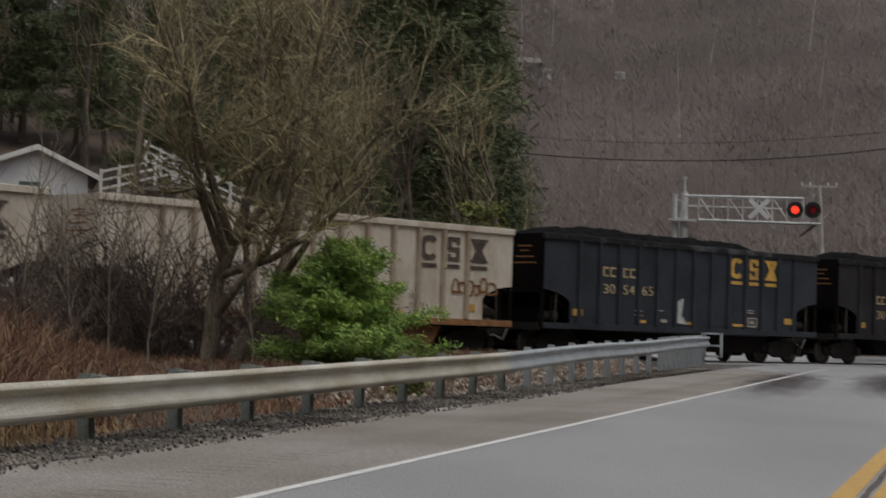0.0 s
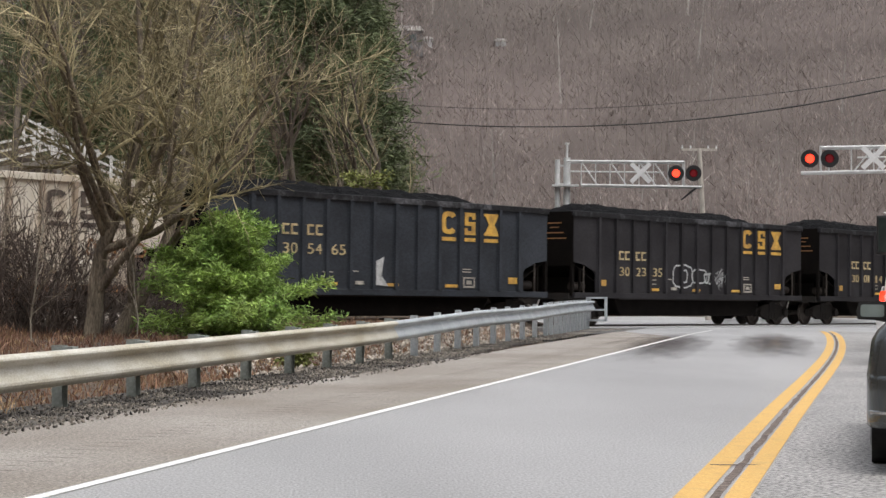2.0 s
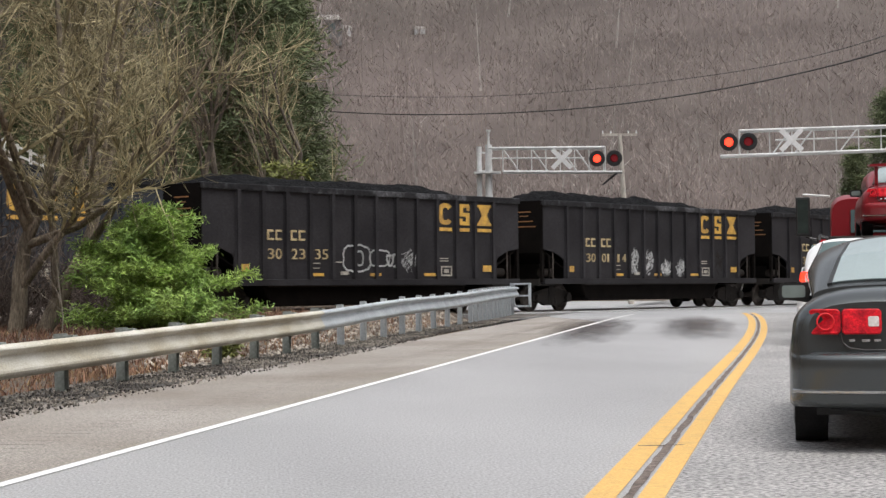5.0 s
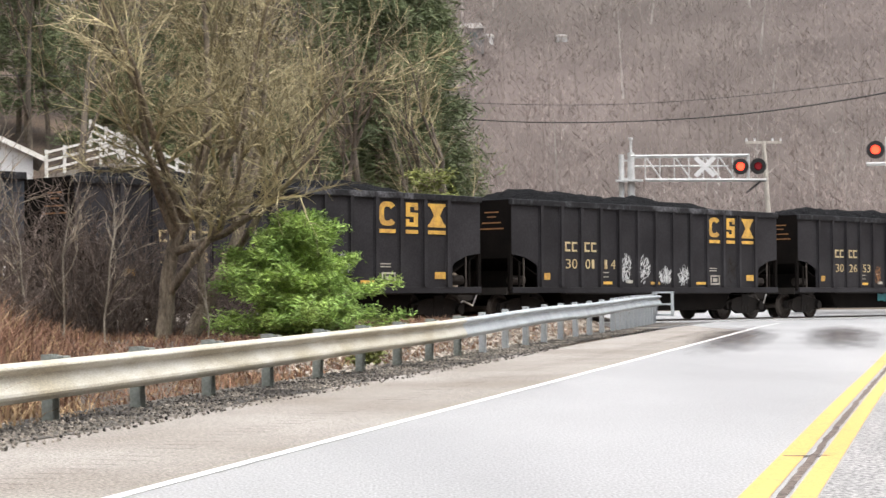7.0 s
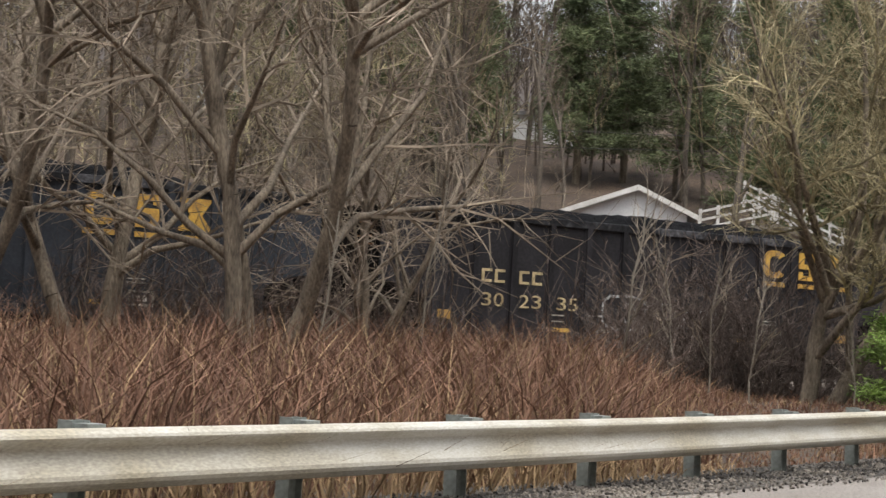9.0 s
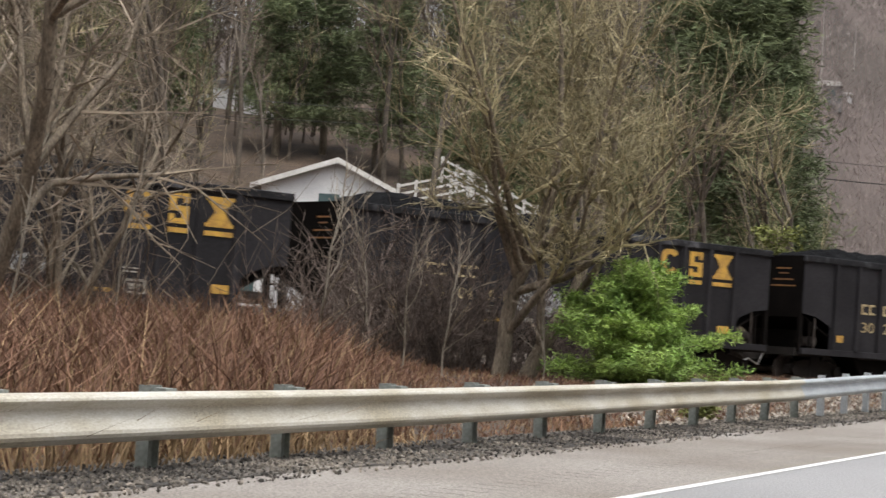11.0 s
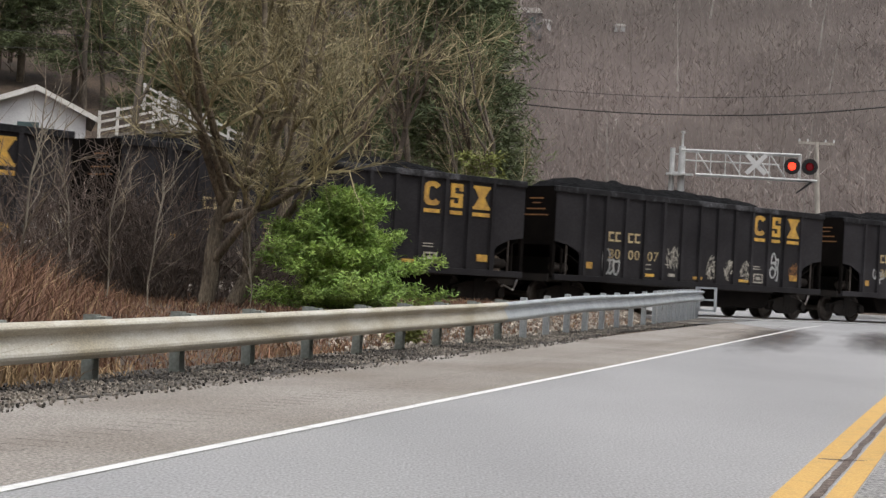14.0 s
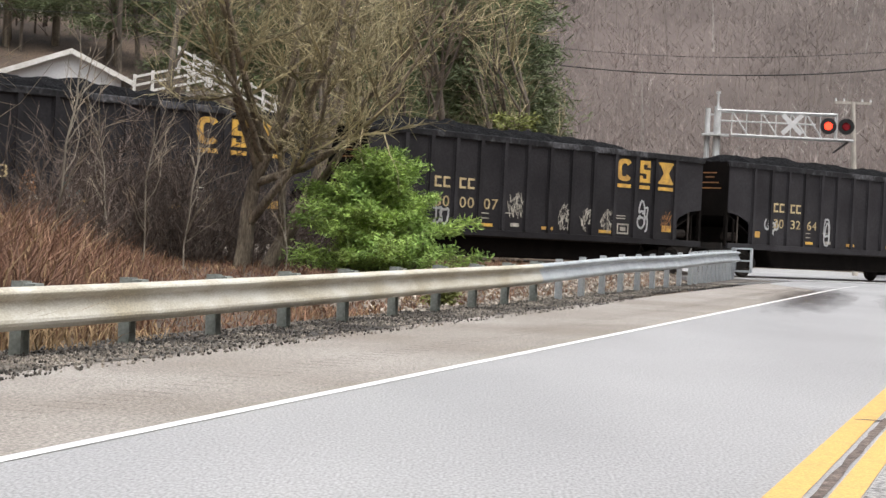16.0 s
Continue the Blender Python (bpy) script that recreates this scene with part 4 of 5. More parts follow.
# brush and saplings
def brush(name, seed, h, stems, twig_mat, spread):
    r = random.Random(seed)
    root, b, tw = new(name), Build(), Build()
    for _ in range(stems):
        p = Vector((r.gauss(0, spread), r.gauss(0, spread), -0.1))
        d = Vector((r.gauss(0, 0.28), r.gauss(0, 0.28), 1)).normalized()
        ln = h * r.uniform(0.5, 1.1)
        rad = r.uniform(0.010, 0.026)
        for k in range(4):
            d = bent(r, d, 0.22)
            q = p + d * ln / 4
            b.tube(p, q, rad * (1 - k / 5), rad * (1 - (k + 1) / 5), 3, False)
            for _ in range(3):
                e = bent(r, d, 0.75)
                s = p.lerp(q, r.random())
                tw.tube(s, s + e * ln * r.uniform(0.1, 0.25), 0.009, 0.004, 3, False)
            p = q
    tagged(part("branchwood", b, twig_mat, root), kind="stuff")
    tagged(part("twiggery", tw, twig_mat, root), kind="stuff")
    return root


thick = brush("brush_thicket", 31, 3.0, 110, DARK_TWIG, 0.75)
thick.matrix_basis = Matrix.Translation(at(-10.6, 38))
tagged(thick, "dense dark leafless brush thicket in front of the train", "brush", "brush thickets")
r = random.Random(77)
for az, d, s in ((-11.9, 40, 1.0), (-9.4, 37, 0.95), (-8.2, 39, 0.8), (-5.6, 40, 0.65), (-19.5, 38, 0.8), (-22.5, 37, 0.9), (-25.5, 36, 0.9), (-28.5, 36, 0.9), (-12.4, 33, 0.6), (-4.4, 38, 0.55)):
    thick.scale = (s, s, s)
    copy_thing(thick, Matrix.Translation(at(az, d)) @ pose(0, 0, 0, 0, 0, r.uniform(0, 360)))
thick.scale = (1, 1, 1)
PLAN_SAP = ((9, 0.42, 35, 0.1, 0.1), (4, 0.5, 35, 0.1, 0.15), (2, 0.5, 35, 0.1, 0.2))
PALE_TWIG = mat("pale_bark", (0.30, 0.265, 0.215), (0.19, 0.165, 0.13), 0.9, scale=3)
sap = bare_tree("sapling", 41, 2.7, 0.02, PLAN_SAP, PALE_TWIG, GREY_TWIG)
sap.matrix_basis = Matrix.Translation(at(-12.75, 29))
tagged(sap, "thin pale leafless sapling standing in dry weeds", "sapling", "saplings in the weeds")
for az, d, s in ((-11.3, 33, 0.85), (-10.2, 31, 0.75), (-9.0, 30, 0.7), (-18.8, 27, 0.9), (-21.8, 26, 1.0), (-24.5, 28, 1.0), (-6.0, 33, 0.6)):
    sap.scale = (s, s, s)
    copy_thing(sap, Matrix.Translation(at(az, d)) @ pose(0, 0, 0, 0, 0, r.uniform(0, 360)))
sap.scale = (1, 1, 1)

# dry weeds between guardrail and track
def blades(name, count, where, h0, h1, w, material, label, seed, lean=0.25):
    r = random.Random(seed)
    b = Build()
    while count:
        y = r.uniform(6, 52)
        x = rail_x(y) - where[0] - (where[1] - where[0]) * r.random() ** 1.3
        e = behind(x, y)
        if e > -3.4 or x < -24 or (y > 26 and r.random() < 0.6 * smooth(26, 36, y) and x > rail_x(y) - 3.4):
            continue
        count -= 1
        az = math.degrees(math.atan2(x, y))
        k = 0.14 + 0.86 * smooth(-8.5, -14, az)
        p = Vector((x, y, height(x, y) - 0.05))
        h = r.uniform(h0, h1) * k * (0.7 + 0.6 * noise.noise((x * 0.5, y * 0.5, 3)) + 0.3)
        d = Vector((r.gauss(0, lean), r.gauss(0, lean), 1))
        m = p + d * h * 0.6
        t = p + Vector((d.x * 1.7, d.y * 1.7, 0.95)) * h
        s = Vector((r.uniform(-1, 1), r.uniform(-0.5, 0.5), 0)).normalized() * w
        b.add([p - s, p + s, m + s * 0.7, t, m - s * 0.7], ((0, 1, 2, 4), (4, 2, 3)))
    return tagged(part(name, b, material), label, "dry weeds", kind="stuff")


blades("dry_weeds", 26000, (0.5, 14), 0.55, 1.15, 0.009, WEED, "tall reddish-brown dry weeds beyond the guardrail", 5)
blades("pale_weeds", 5000, (0.6, 14), 0.5, 1.2, 0.008, STRAW, "pale dry stems among the weeds beyond the guardrail", 9)
blades("dry_grass", 7000, (0.05, 2.2), 0.25, 0.6, 0.007, STRAW, "straw-coloured dry grass under the guardrail", 6, 0.35)

# gravel verge
r = random.Random(8)
ys = [4 + 1.0 * k for k in range(57)]
strip("gravel_verge", [(rail_x(y) - 0.35 + 0.15 * noise.noise((y * 1.3, 0, 0)), y) for y in ys], [(edge_x(y) - 2.28 - 0.4 * smooth(28, 42, y) + 0.22 * noise.noise((y * 0.9, 5, 0)) + 0.1 * noise.noise((y * 3.1, 7, 0)), y) for y in ys], 0.004, VERGE, "dark gravel verge with pale chips along the guardrail", category="gravel")
b = Build()
for _ in range(15000):
    y = 7 + 43 * r.random() ** 1.5
    x0, x1 = rail_x(y) - 0.3, edge_x(y) - 2.15 - 0.4 * smooth(28, 42, y)
    x = x0 + (x1 - x0) * min(1.1, abs(r.gauss(0.5, 0.3)))
    s = r.uniform(0.006, 0.021)
    m = Matrix.Translation((x, y, 0.004 + s * 0.4)) @ Euler((r.uniform(0, 6), r.uniform(0, 6), r.uniform(0, 6))).to_matrix().to_4x4()
    b.add([m @ Vector(v) for v in ((s, 0, 0), (-s * 1.2, 0, 0), (0, s * 0.8, 0), (0, -s, 0), (0, 0, s * 0.8), (0, 0, -s * 0.8))], ((0, 2, 4), (2, 1, 4), (1, 3, 4), (3, 0, 4), (2, 0, 5), (1, 2, 5), (3, 1, 5), (0, 3, 5)))
tagged(part("gravel", b, PEBBLE), "loose black and pale gravel chips along the guardrail", "gravel", kind="stuff")

b = Build()
for _ in range(3800):
    y = r.uniform(25, 58)
    x = rail_x(y) - 0.1 - 3.4 * r.random() ** 1.2
    s = r.uniform(0.018, 0.055)
    m = Matrix.Translation((x, y, height(x, y) - 0.03 + s * 0.6)) @ Euler((r.uniform(0, 6), r.uniform(0, 6), r.uniform(0, 6))).to_matrix().to_4x4()
    b.add([m @ Vector(v) for v in ((s, 0, 0), (-s * 1.2, 0, 0), (0, s * 0.8, 0), (0, -s, 0), (0, 0, s * 0.8), (0, 0, -s * 0.8))], ((0, 2, 4), (2, 1, 4), (1, 3, 4), (3, 0, 4), (2, 0, 5), (1, 2, 5), (3, 1, 5), (0, 3, 5)))
tagged(part("crushed_stone", b, BALLAST_CHIP), "pale crushed stone behind the newer guardrail posts", "stones", kind="stuff")

# trees on the slope behind the train
slope_tree = bare_tree("hillside_tree", 61, 6.5, 0.14, PLAN_TALL, SLOPE_BARK, SLOPE_TWIG)
olive_tree = bare_tree("hillside_tree", 62, 5.6, 0.13, PLAN_TALL, SLOPE_BARK, TWIG)
pine = conifer("pine", 63, 17, 3.5, PINE, 5200, 0.50, 0.12, 0.2, 0.8, 26, 6, 0.06, 0.7)
pines = [(0.1, 84, 1.0), (-0.9, 79, 0.95), (-1.6, 86, 1.05), (-6.6, 97, 0.9), (-0.5, 93, 1.15), (-9.0, 106, 0.8), (-11.2, 112, 0.85), (-13.0, 116, 0.9), (-14.4, 114, 0.9), (-18.8, 112, 0.95), (-22.2, 108, 1.0), (-2.2, 96, 1.2), (-17.6, 110, 0.8), (-20.5, 104, 0.75), (-24, 104, 0.8), (0.6, 92, 0.8)]
for k, (az, d, s) in enumerate(pines):
    m = Matrix.Translation(at(az, d)) @ pose(0, 0, 0, 0, 0, 47 * k)
    if k == 0:
        pine.matrix_basis = m
        tagged(pine, "tall dark green pine on the slope behind the train", "tree", "pines on the slope")
    else:
        pine.scale = (s, s, s)
        copy_thing(pine, m)
pine.scale = (1, 1, 1)
r = random.Random(12)
for k in range(105):
    az, d = r.uniform(-34, -5), r.uniform(88, 125)
    s = r.uniform(0.8, 1.35)
    src = olive_tree if r.random() < 0.3 else slope_tree
    src.scale = (s, s, s)
    p = at(az, d)
    if az < -17.5 or (behind(p.x, p.y) > 50 and (az < -12 or d > 102)):
        tagged(copy_thing(src, Matrix.Translation(p) @ pose(0, 0, 0, 0, 0, r.uniform(0, 360))), "bare tree in the woods behind the house", "tree", "bare trees on the slope")
for k in range(92):
    az = -33 + 34.3 * (k + r.random()) / 92
    d = r.uniform(64, 118)
    p = at(az, d)
    e = behind(p.x, p.y)
    if e < 9 or (-15.8 < az < -10.8 and e < 30) or (20 < e < 46 and -16.5 < az < -5.8) or (e <= 20 and -15.2 < az < -6 and r.random() < 0.6):
        continue
    src = olive_tree if r.random() < 0.45 else slope_tree
    s = r.uniform(0.6, 1.1) if az > -8 else r.uniform(0.7, 1.25)
    src.scale = (s, s, s)
    tagged(copy_thing(src, Matrix.Translation(p) @ pose(0, 0, 0, 0, 0, r.uniform(0, 360))), "bare hillside tree with " + ("olive" if src is olive_tree else "grey-brown") + " twigs", "tree", "bare trees on the slope")
for o, az, d in ((slope_tree, -1.2, 72), (olive_tree, 0.2, 74)):
    o.scale = (1, 1, 1)
    o.matrix_basis = Matrix.Translation(at(az, d))
    tagged(o, "bare hillside tree standing just behind the train", "tree", "bare trees on the slope")
moss = conifer("leafing_shrub", 64, 5.2, 1.3, MOSS, 700, 0.16, 0.45, 0.0, 0.5, 12, 5)
moss.matrix_basis = Matrix.Translation(at(0.5, 68))
tagged(moss, "yellow-green leafing shrub behind the train", "shrub")
slope_brush = brush("brush_thicket", 33, 3.2, 90, SLOPE_TWIG, 1.2)
slope_brush.matrix_basis = Matrix.Translation(at(-4.5, 74))
tagged(slope_brush, "leafless brown brush on the slope behind the train", "brush", "brush on the slope")
for k in range(34):
    az = -30 + 31 * (k + r.random()) / 34
    p = at(az, r.uniform(62, 86))
    if behind(p.x, p.y) > 7 and not -15.8 < az < -10.8:
        s = r.uniform(0.7, 1.3)
        slope_brush.scale = (s, s, s)
        copy_thing(slope_brush, Matrix.Translation(p) @ pose(0, 0, 0, 0, 0, r.uniform(0, 360)))
slope_brush.scale = (1, 1, 1)

# far woods
def far_woods(name, count, az0, az1, d0, d1, material, label, seed, pines_only=False, girth=(0.018, 0.022, 0.028, 0.035, 0.07)):
    r = random.Random(seed)
    b = Build()
    for _ in range(count):
        az, d = r.uniform(az0, az1), d0 + (d1 - d0) * r.random() ** 1.2
        p = at(az, d, -0.5)
        if pines_only and noise.noise((p.x * 0.02, p.y * 0.02, 9)) < 0.05:
            continue
        right = Vector((math.cos(radians(az)), -math.sin(radians(az)), 0))
        if pines_only:
            h = r.uniform(9, 17)
            for k in range(800):
                f = r.uniform(0.05, 1)
                q = p + Vector((r.gauss(0, 1), r.gauss(0, 1), 0)) * (1.05 - f) * 1.9 + Vector((0, 0, h * f))
                leaf(b, r, q, r.uniform(0.3, 0.55), 0.0)
            continue
        h = r.uniform(8, 15)
        w = r.choice(girth)
        lean = right * r.gauss(0, 0.07) * h
        if w > 0.05 or r.random() < 0.3:
            b.add([p - right * w, p + right * w, p + lean + Vector((0, 0, h)), p + Vector((0, w * 1.4, 0))], ((0, 1, 2), (1, 3, 2), (3, 0, 2)))
        wide, tall_ = h * r.uniform(0.14, 0.24), h * r.uniform(0.26, 0.38)
        for k in range(34):
            q = Vector((r.gauss(0, 0.55), r.gauss(0, 0.55), r.gauss(0, 0.55)))
            s = p + lean * 0.6 + Vector((q.x * wide, q.y * wide, h * 0.60 + q.z * tall_))
            t = s + Vector((q.x * 0.5 + r.gauss(0, 0.35), r.gauss(0, 0.4), 0.75)) * r.uniform(0.5, 1.5)
            c = Vector((r.uniform(-1, 1), r.uniform(-1, 1), r.uniform(-0.6, 0.6))) * 0.055
            b.add([s - c, s + c, t], ((0, 1, 2),))
    return tagged(part(name, b, material), label, "woods", kind="stuff")


far_woods("far_woods", 6500, -3, 28, 192, 560, FAR_TREE, "grey-brown leafless woods covering the far hillside, paled for haze", 3)
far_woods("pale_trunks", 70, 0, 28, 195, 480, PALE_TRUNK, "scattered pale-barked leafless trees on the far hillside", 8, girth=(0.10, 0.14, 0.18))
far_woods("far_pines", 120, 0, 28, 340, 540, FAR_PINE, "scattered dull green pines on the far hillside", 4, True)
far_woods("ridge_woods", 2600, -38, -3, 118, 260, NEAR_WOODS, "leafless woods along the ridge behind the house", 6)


# ---- house, deck rails and far buildings ----
def aimed(az, el, d):
    return Vector((d * math.sin(radians(az)), d * math.cos(radians(az)), 1.1 + d * math.tan(radians(el))))


house = tagged(new("house"), "white gabled house on the slope behind the train", "house")
pk, le, ri = aimed(-12.52, 4.72, 92), aimed(-14.9, 3.86, 92), aimed(-10.9, 3.96, 92)
base = min(height(le.x, le.y), height(ri.x, ri.y)) - 0.5
back = Vector((-0.22, 0.98, 0)) * 9
b = Build()
inset = (ri - le).normalized() * 0.25
f = [le + inset, ri - inset]
front = [Vector((f[0].x, f[0].y, base)), Vector((f[1].x, f[1].y, base)), f[1], pk, f[0]]
b.loft([[p for p in front], [p + back for p in front]])
part("wall", b, WHITE_WALL, house)
out = Vector((0.22, -0.98, 0)) * 0.35
for side_, end in (("roof", le), ("roof", ri)):
    b = Build()
    lift = Vector((0, 0, 0.12))
    q = end + (end - pk).normalized() * 0.3
    b.loft([[pk + out, q + out, q + out + lift, pk + out + lift], [pk + back, q + back, q + back + lift, pk + back + lift]])
    part("roof", b, ROOF, house)
    b = Build()
    b.loft([[pk + out * 1.05 - lift, pk + out * 1.05 + lift * 1.1, pk + out * 1.2 + lift * 1.1, pk + out * 1.2 - lift], [q + out * 1.05 - lift, q + out * 1.05 + lift * 1.1, q + out * 1.2 + lift * 1.1, q + out * 1.2 - lift]])
    part("bargeboard", b, WHITE_RAIL, house)
cw = front[0].lerp(front[1], 0.55) + Vector((0, 0, 2.2)) + out * 0.12
part("window", Build().box(-0.5, 0.5, -0.03, 0.03, 0, 1.1, pose(cw.x, cw.y, cw.z, 0, 0, 13)), GLASS, house)
porch = tagged(new("mobile_home"), "low white building seen between the cars of the train", "building")
pc = at(-14.6, 63)
b = Build()
b.box(-4.2, 3.6, 0, 5, -0.6, 2.1, pose(pc.x, pc.y, pc.z, 0, 0, 18))
part("wall", b, WHITE_WALL, porch)
b = Build()
b.box(-4.4, 3.8, -0.15, 5.3, 2.1, 2.3, pose(pc.x, pc.y, pc.z, 0, 0, 18))
part("roof", b, WHITE_RAIL, porch)
for x in (-3.2, -0.9, 1.7):
    b = Build()
    b.box(x, x + 0.7, -0.03, 0.02, 0.7, 1.5, pose(pc.x, pc.y, pc.z, 0, 0, 18))
    part("window", b, GLASS, porch)


def rail_fence(ends, d, gaps, posts, label):
    """A painted fence run between two places, with posts and level rails."""
    f = tagged(new("deck_railing"), label, "railing", "white railings by the house")
    a, c = aimed(*ends[0], d), aimed(*ends[1], d)
    for g in gaps:
        part("rail", Build().tube(a - Vector((0, 0, g)), c - Vector((0, 0, g)), 0.07, 0.07, 4), WHITE_RAIL, f)
    for k in range(posts):
        p = a.lerp(c, k / (posts - 1))
        part("post", Build().box(p.x - 0.06, p.x + 0.06, p.y - 0.06, p.y + 0.06, p.z - gaps[-1] - 0.35, p.z + 0.12), WHITE_RAIL, f)


rail_fence(((-10.67, 4.09), (-8.58, 4.62)), 86, (0, 0.38, 0.76), 5, "white painted three-rail deck railing sloping gently up")
rail_fence(((-9.40, 4.98), (-8.50, 4.56)), 87, (0, 0.36, 0.72), 3, "short white painted railing above the deck")
rail_fence(((-8.40, 4.52), (-6.50, 3.70)), 86, (0, 0.38, 0.70), 6, "white painted railing running down the slope")
deck = [aimed(-10.67, 3.45, 86.3), aimed(-8.4, 3.85, 86.3), aimed(-6.5, 3.1, 86.3)]
b = Build()
b.loft([[p, p + Vector((0, 0, -0.2)), p + Vector((-0.8, 3.4, -0.2)), p + Vector((-0.8, 3.4, 0))] for p in deck])
tagged(part("wooden_deck", b, WOOD_POLE), "weathered wooden deck ramp beside the white house", "deck")
for p in deck:
    z = height(p.x, p.y)
    for k, dy in enumerate((0.3, 2.9)):
        tagged(part("deck_support", Build().box(p.x - 0.1, p.x + 0.1, p.y + dy - 0.1, p.y + dy + 0.1, min(z, p.z) - 0.6, p.z - 0.19), WOOD_POLE), "weathered wooden deck support post", "post", "deck supports")


def small_house(az, el, w, wall, label):
    d, t = 192.0, 1.7 if w > 4 else 0.8
    while d < 560 and math.degrees(math.atan2(at(az, d).z - 1.1, d)) < el:
        d += 1.0
    p = at(az, d)
    h = tagged(new("house"), label, "house", "houses on the far hill")
    m = pose(p.x, p.y, p.z, 0, 0, -az)
    part("wall", Build().box(-w / 2, w / 2, 0, 5, -2, t, m), wall, h)
    b = Build()
    b.prism([(-w / 2 - 0.2, t), (w / 2 + 0.2, t), (w * 0.4, t * 1.4), (-w * 0.4, t * 1.4)], -0.4, 5.4)
    b.v = [tuple(m @ Vector(v)) for v in b.v]
    part("roof", b, WHITE_RAIL, h)
    for x in (-w * 0.3, w * 0.12) if w > 4 else ():
        part("window", Build().box(x, x + 0.9, -0.06, 0.0, 0.3, 1.2, m), GLASS, h)


small_house(1.75, 7.35, 5.0, ROOF, "grey house with a pale roof on the far hill")
small_house(2.4, 7.3, 1.5, WHITE_WALL, "small white shed on the far hill")
small_house(4.6, 7.25, 1.7, WHITE_WALL, "small white house on the far hill")
for az, d, w in ((-16.4, 128, 9), (-24.5, 118, 6)):
    p = at(az, d)
    h = tagged(new("mobile_home"), "white mobile home half hidden by trees on the slope", "building")
    m = pose(p.x, p.y, p.z, 0, 0, -az)
    part("wall", Build().box(-w / 2, w / 2, 0, 4, -1, 1.5, m), WHITE_WALL, h)
    part("roof", Build().box(-w / 2 - 0.2, w / 2 + 0.2, -0.2, 4.2, 1.5, 1.75, m), ROOF, h)


# ---- crossing signals ----
def crossbuck(parent, x, z, size):
    for a in (45, -45):
        m = Matrix.Translation((x, -0.34, z)) @ Matrix.Rotation(radians(a), 4, "Y")
        part("crossbuck_board", Build().box(-size, size, -0.012 if a > 0 else -0.03, 0.012 if a > 0 else -0.006, -0.085, 0.085, m), WHITE_WALL, parent, "white crossing board")


def flasher(parent, x, z, lit):
    lamp = part("flasher", Build().tube((x, -0.36, z), (x, -0.31, z), 0.30, 0.30, 28), SIGNAL_BLACK, parent, "round black signal backing")
    part("lamp_case", Build().tube((x, -0.31, z), (x, -0.05, z), 0.14, 0.10, 16), SIGNAL_BLACK, lamp)
    b = Build()
    n = 16
    for k in range(n):
        a0, a1 = radians(-20 + 220 * k / n), radians(-20 + 220 * (k + 1) / n)
        ring_ = []
        for a in (a0, a1):
            for y in (-0.36, -0.62 + 0.16 * (1 - abs(math.cos(a)) ** 2 * 0)):
                ring_.append((x + 0.165 * math.cos(a), y, z + 0.165 * math.sin(a)))
        b.add(ring_, ((0, 1, 3, 2),))
    part("hood", b, SIGNAL_BLACK, lamp)
    part("lens", Build().tube((x, -0.365, z), (x, -0.40, z), 0.15, 0.12, 20), RED_ON if lit else RED_OFF, lamp, "glowing red lens" if lit else "dim red lens")


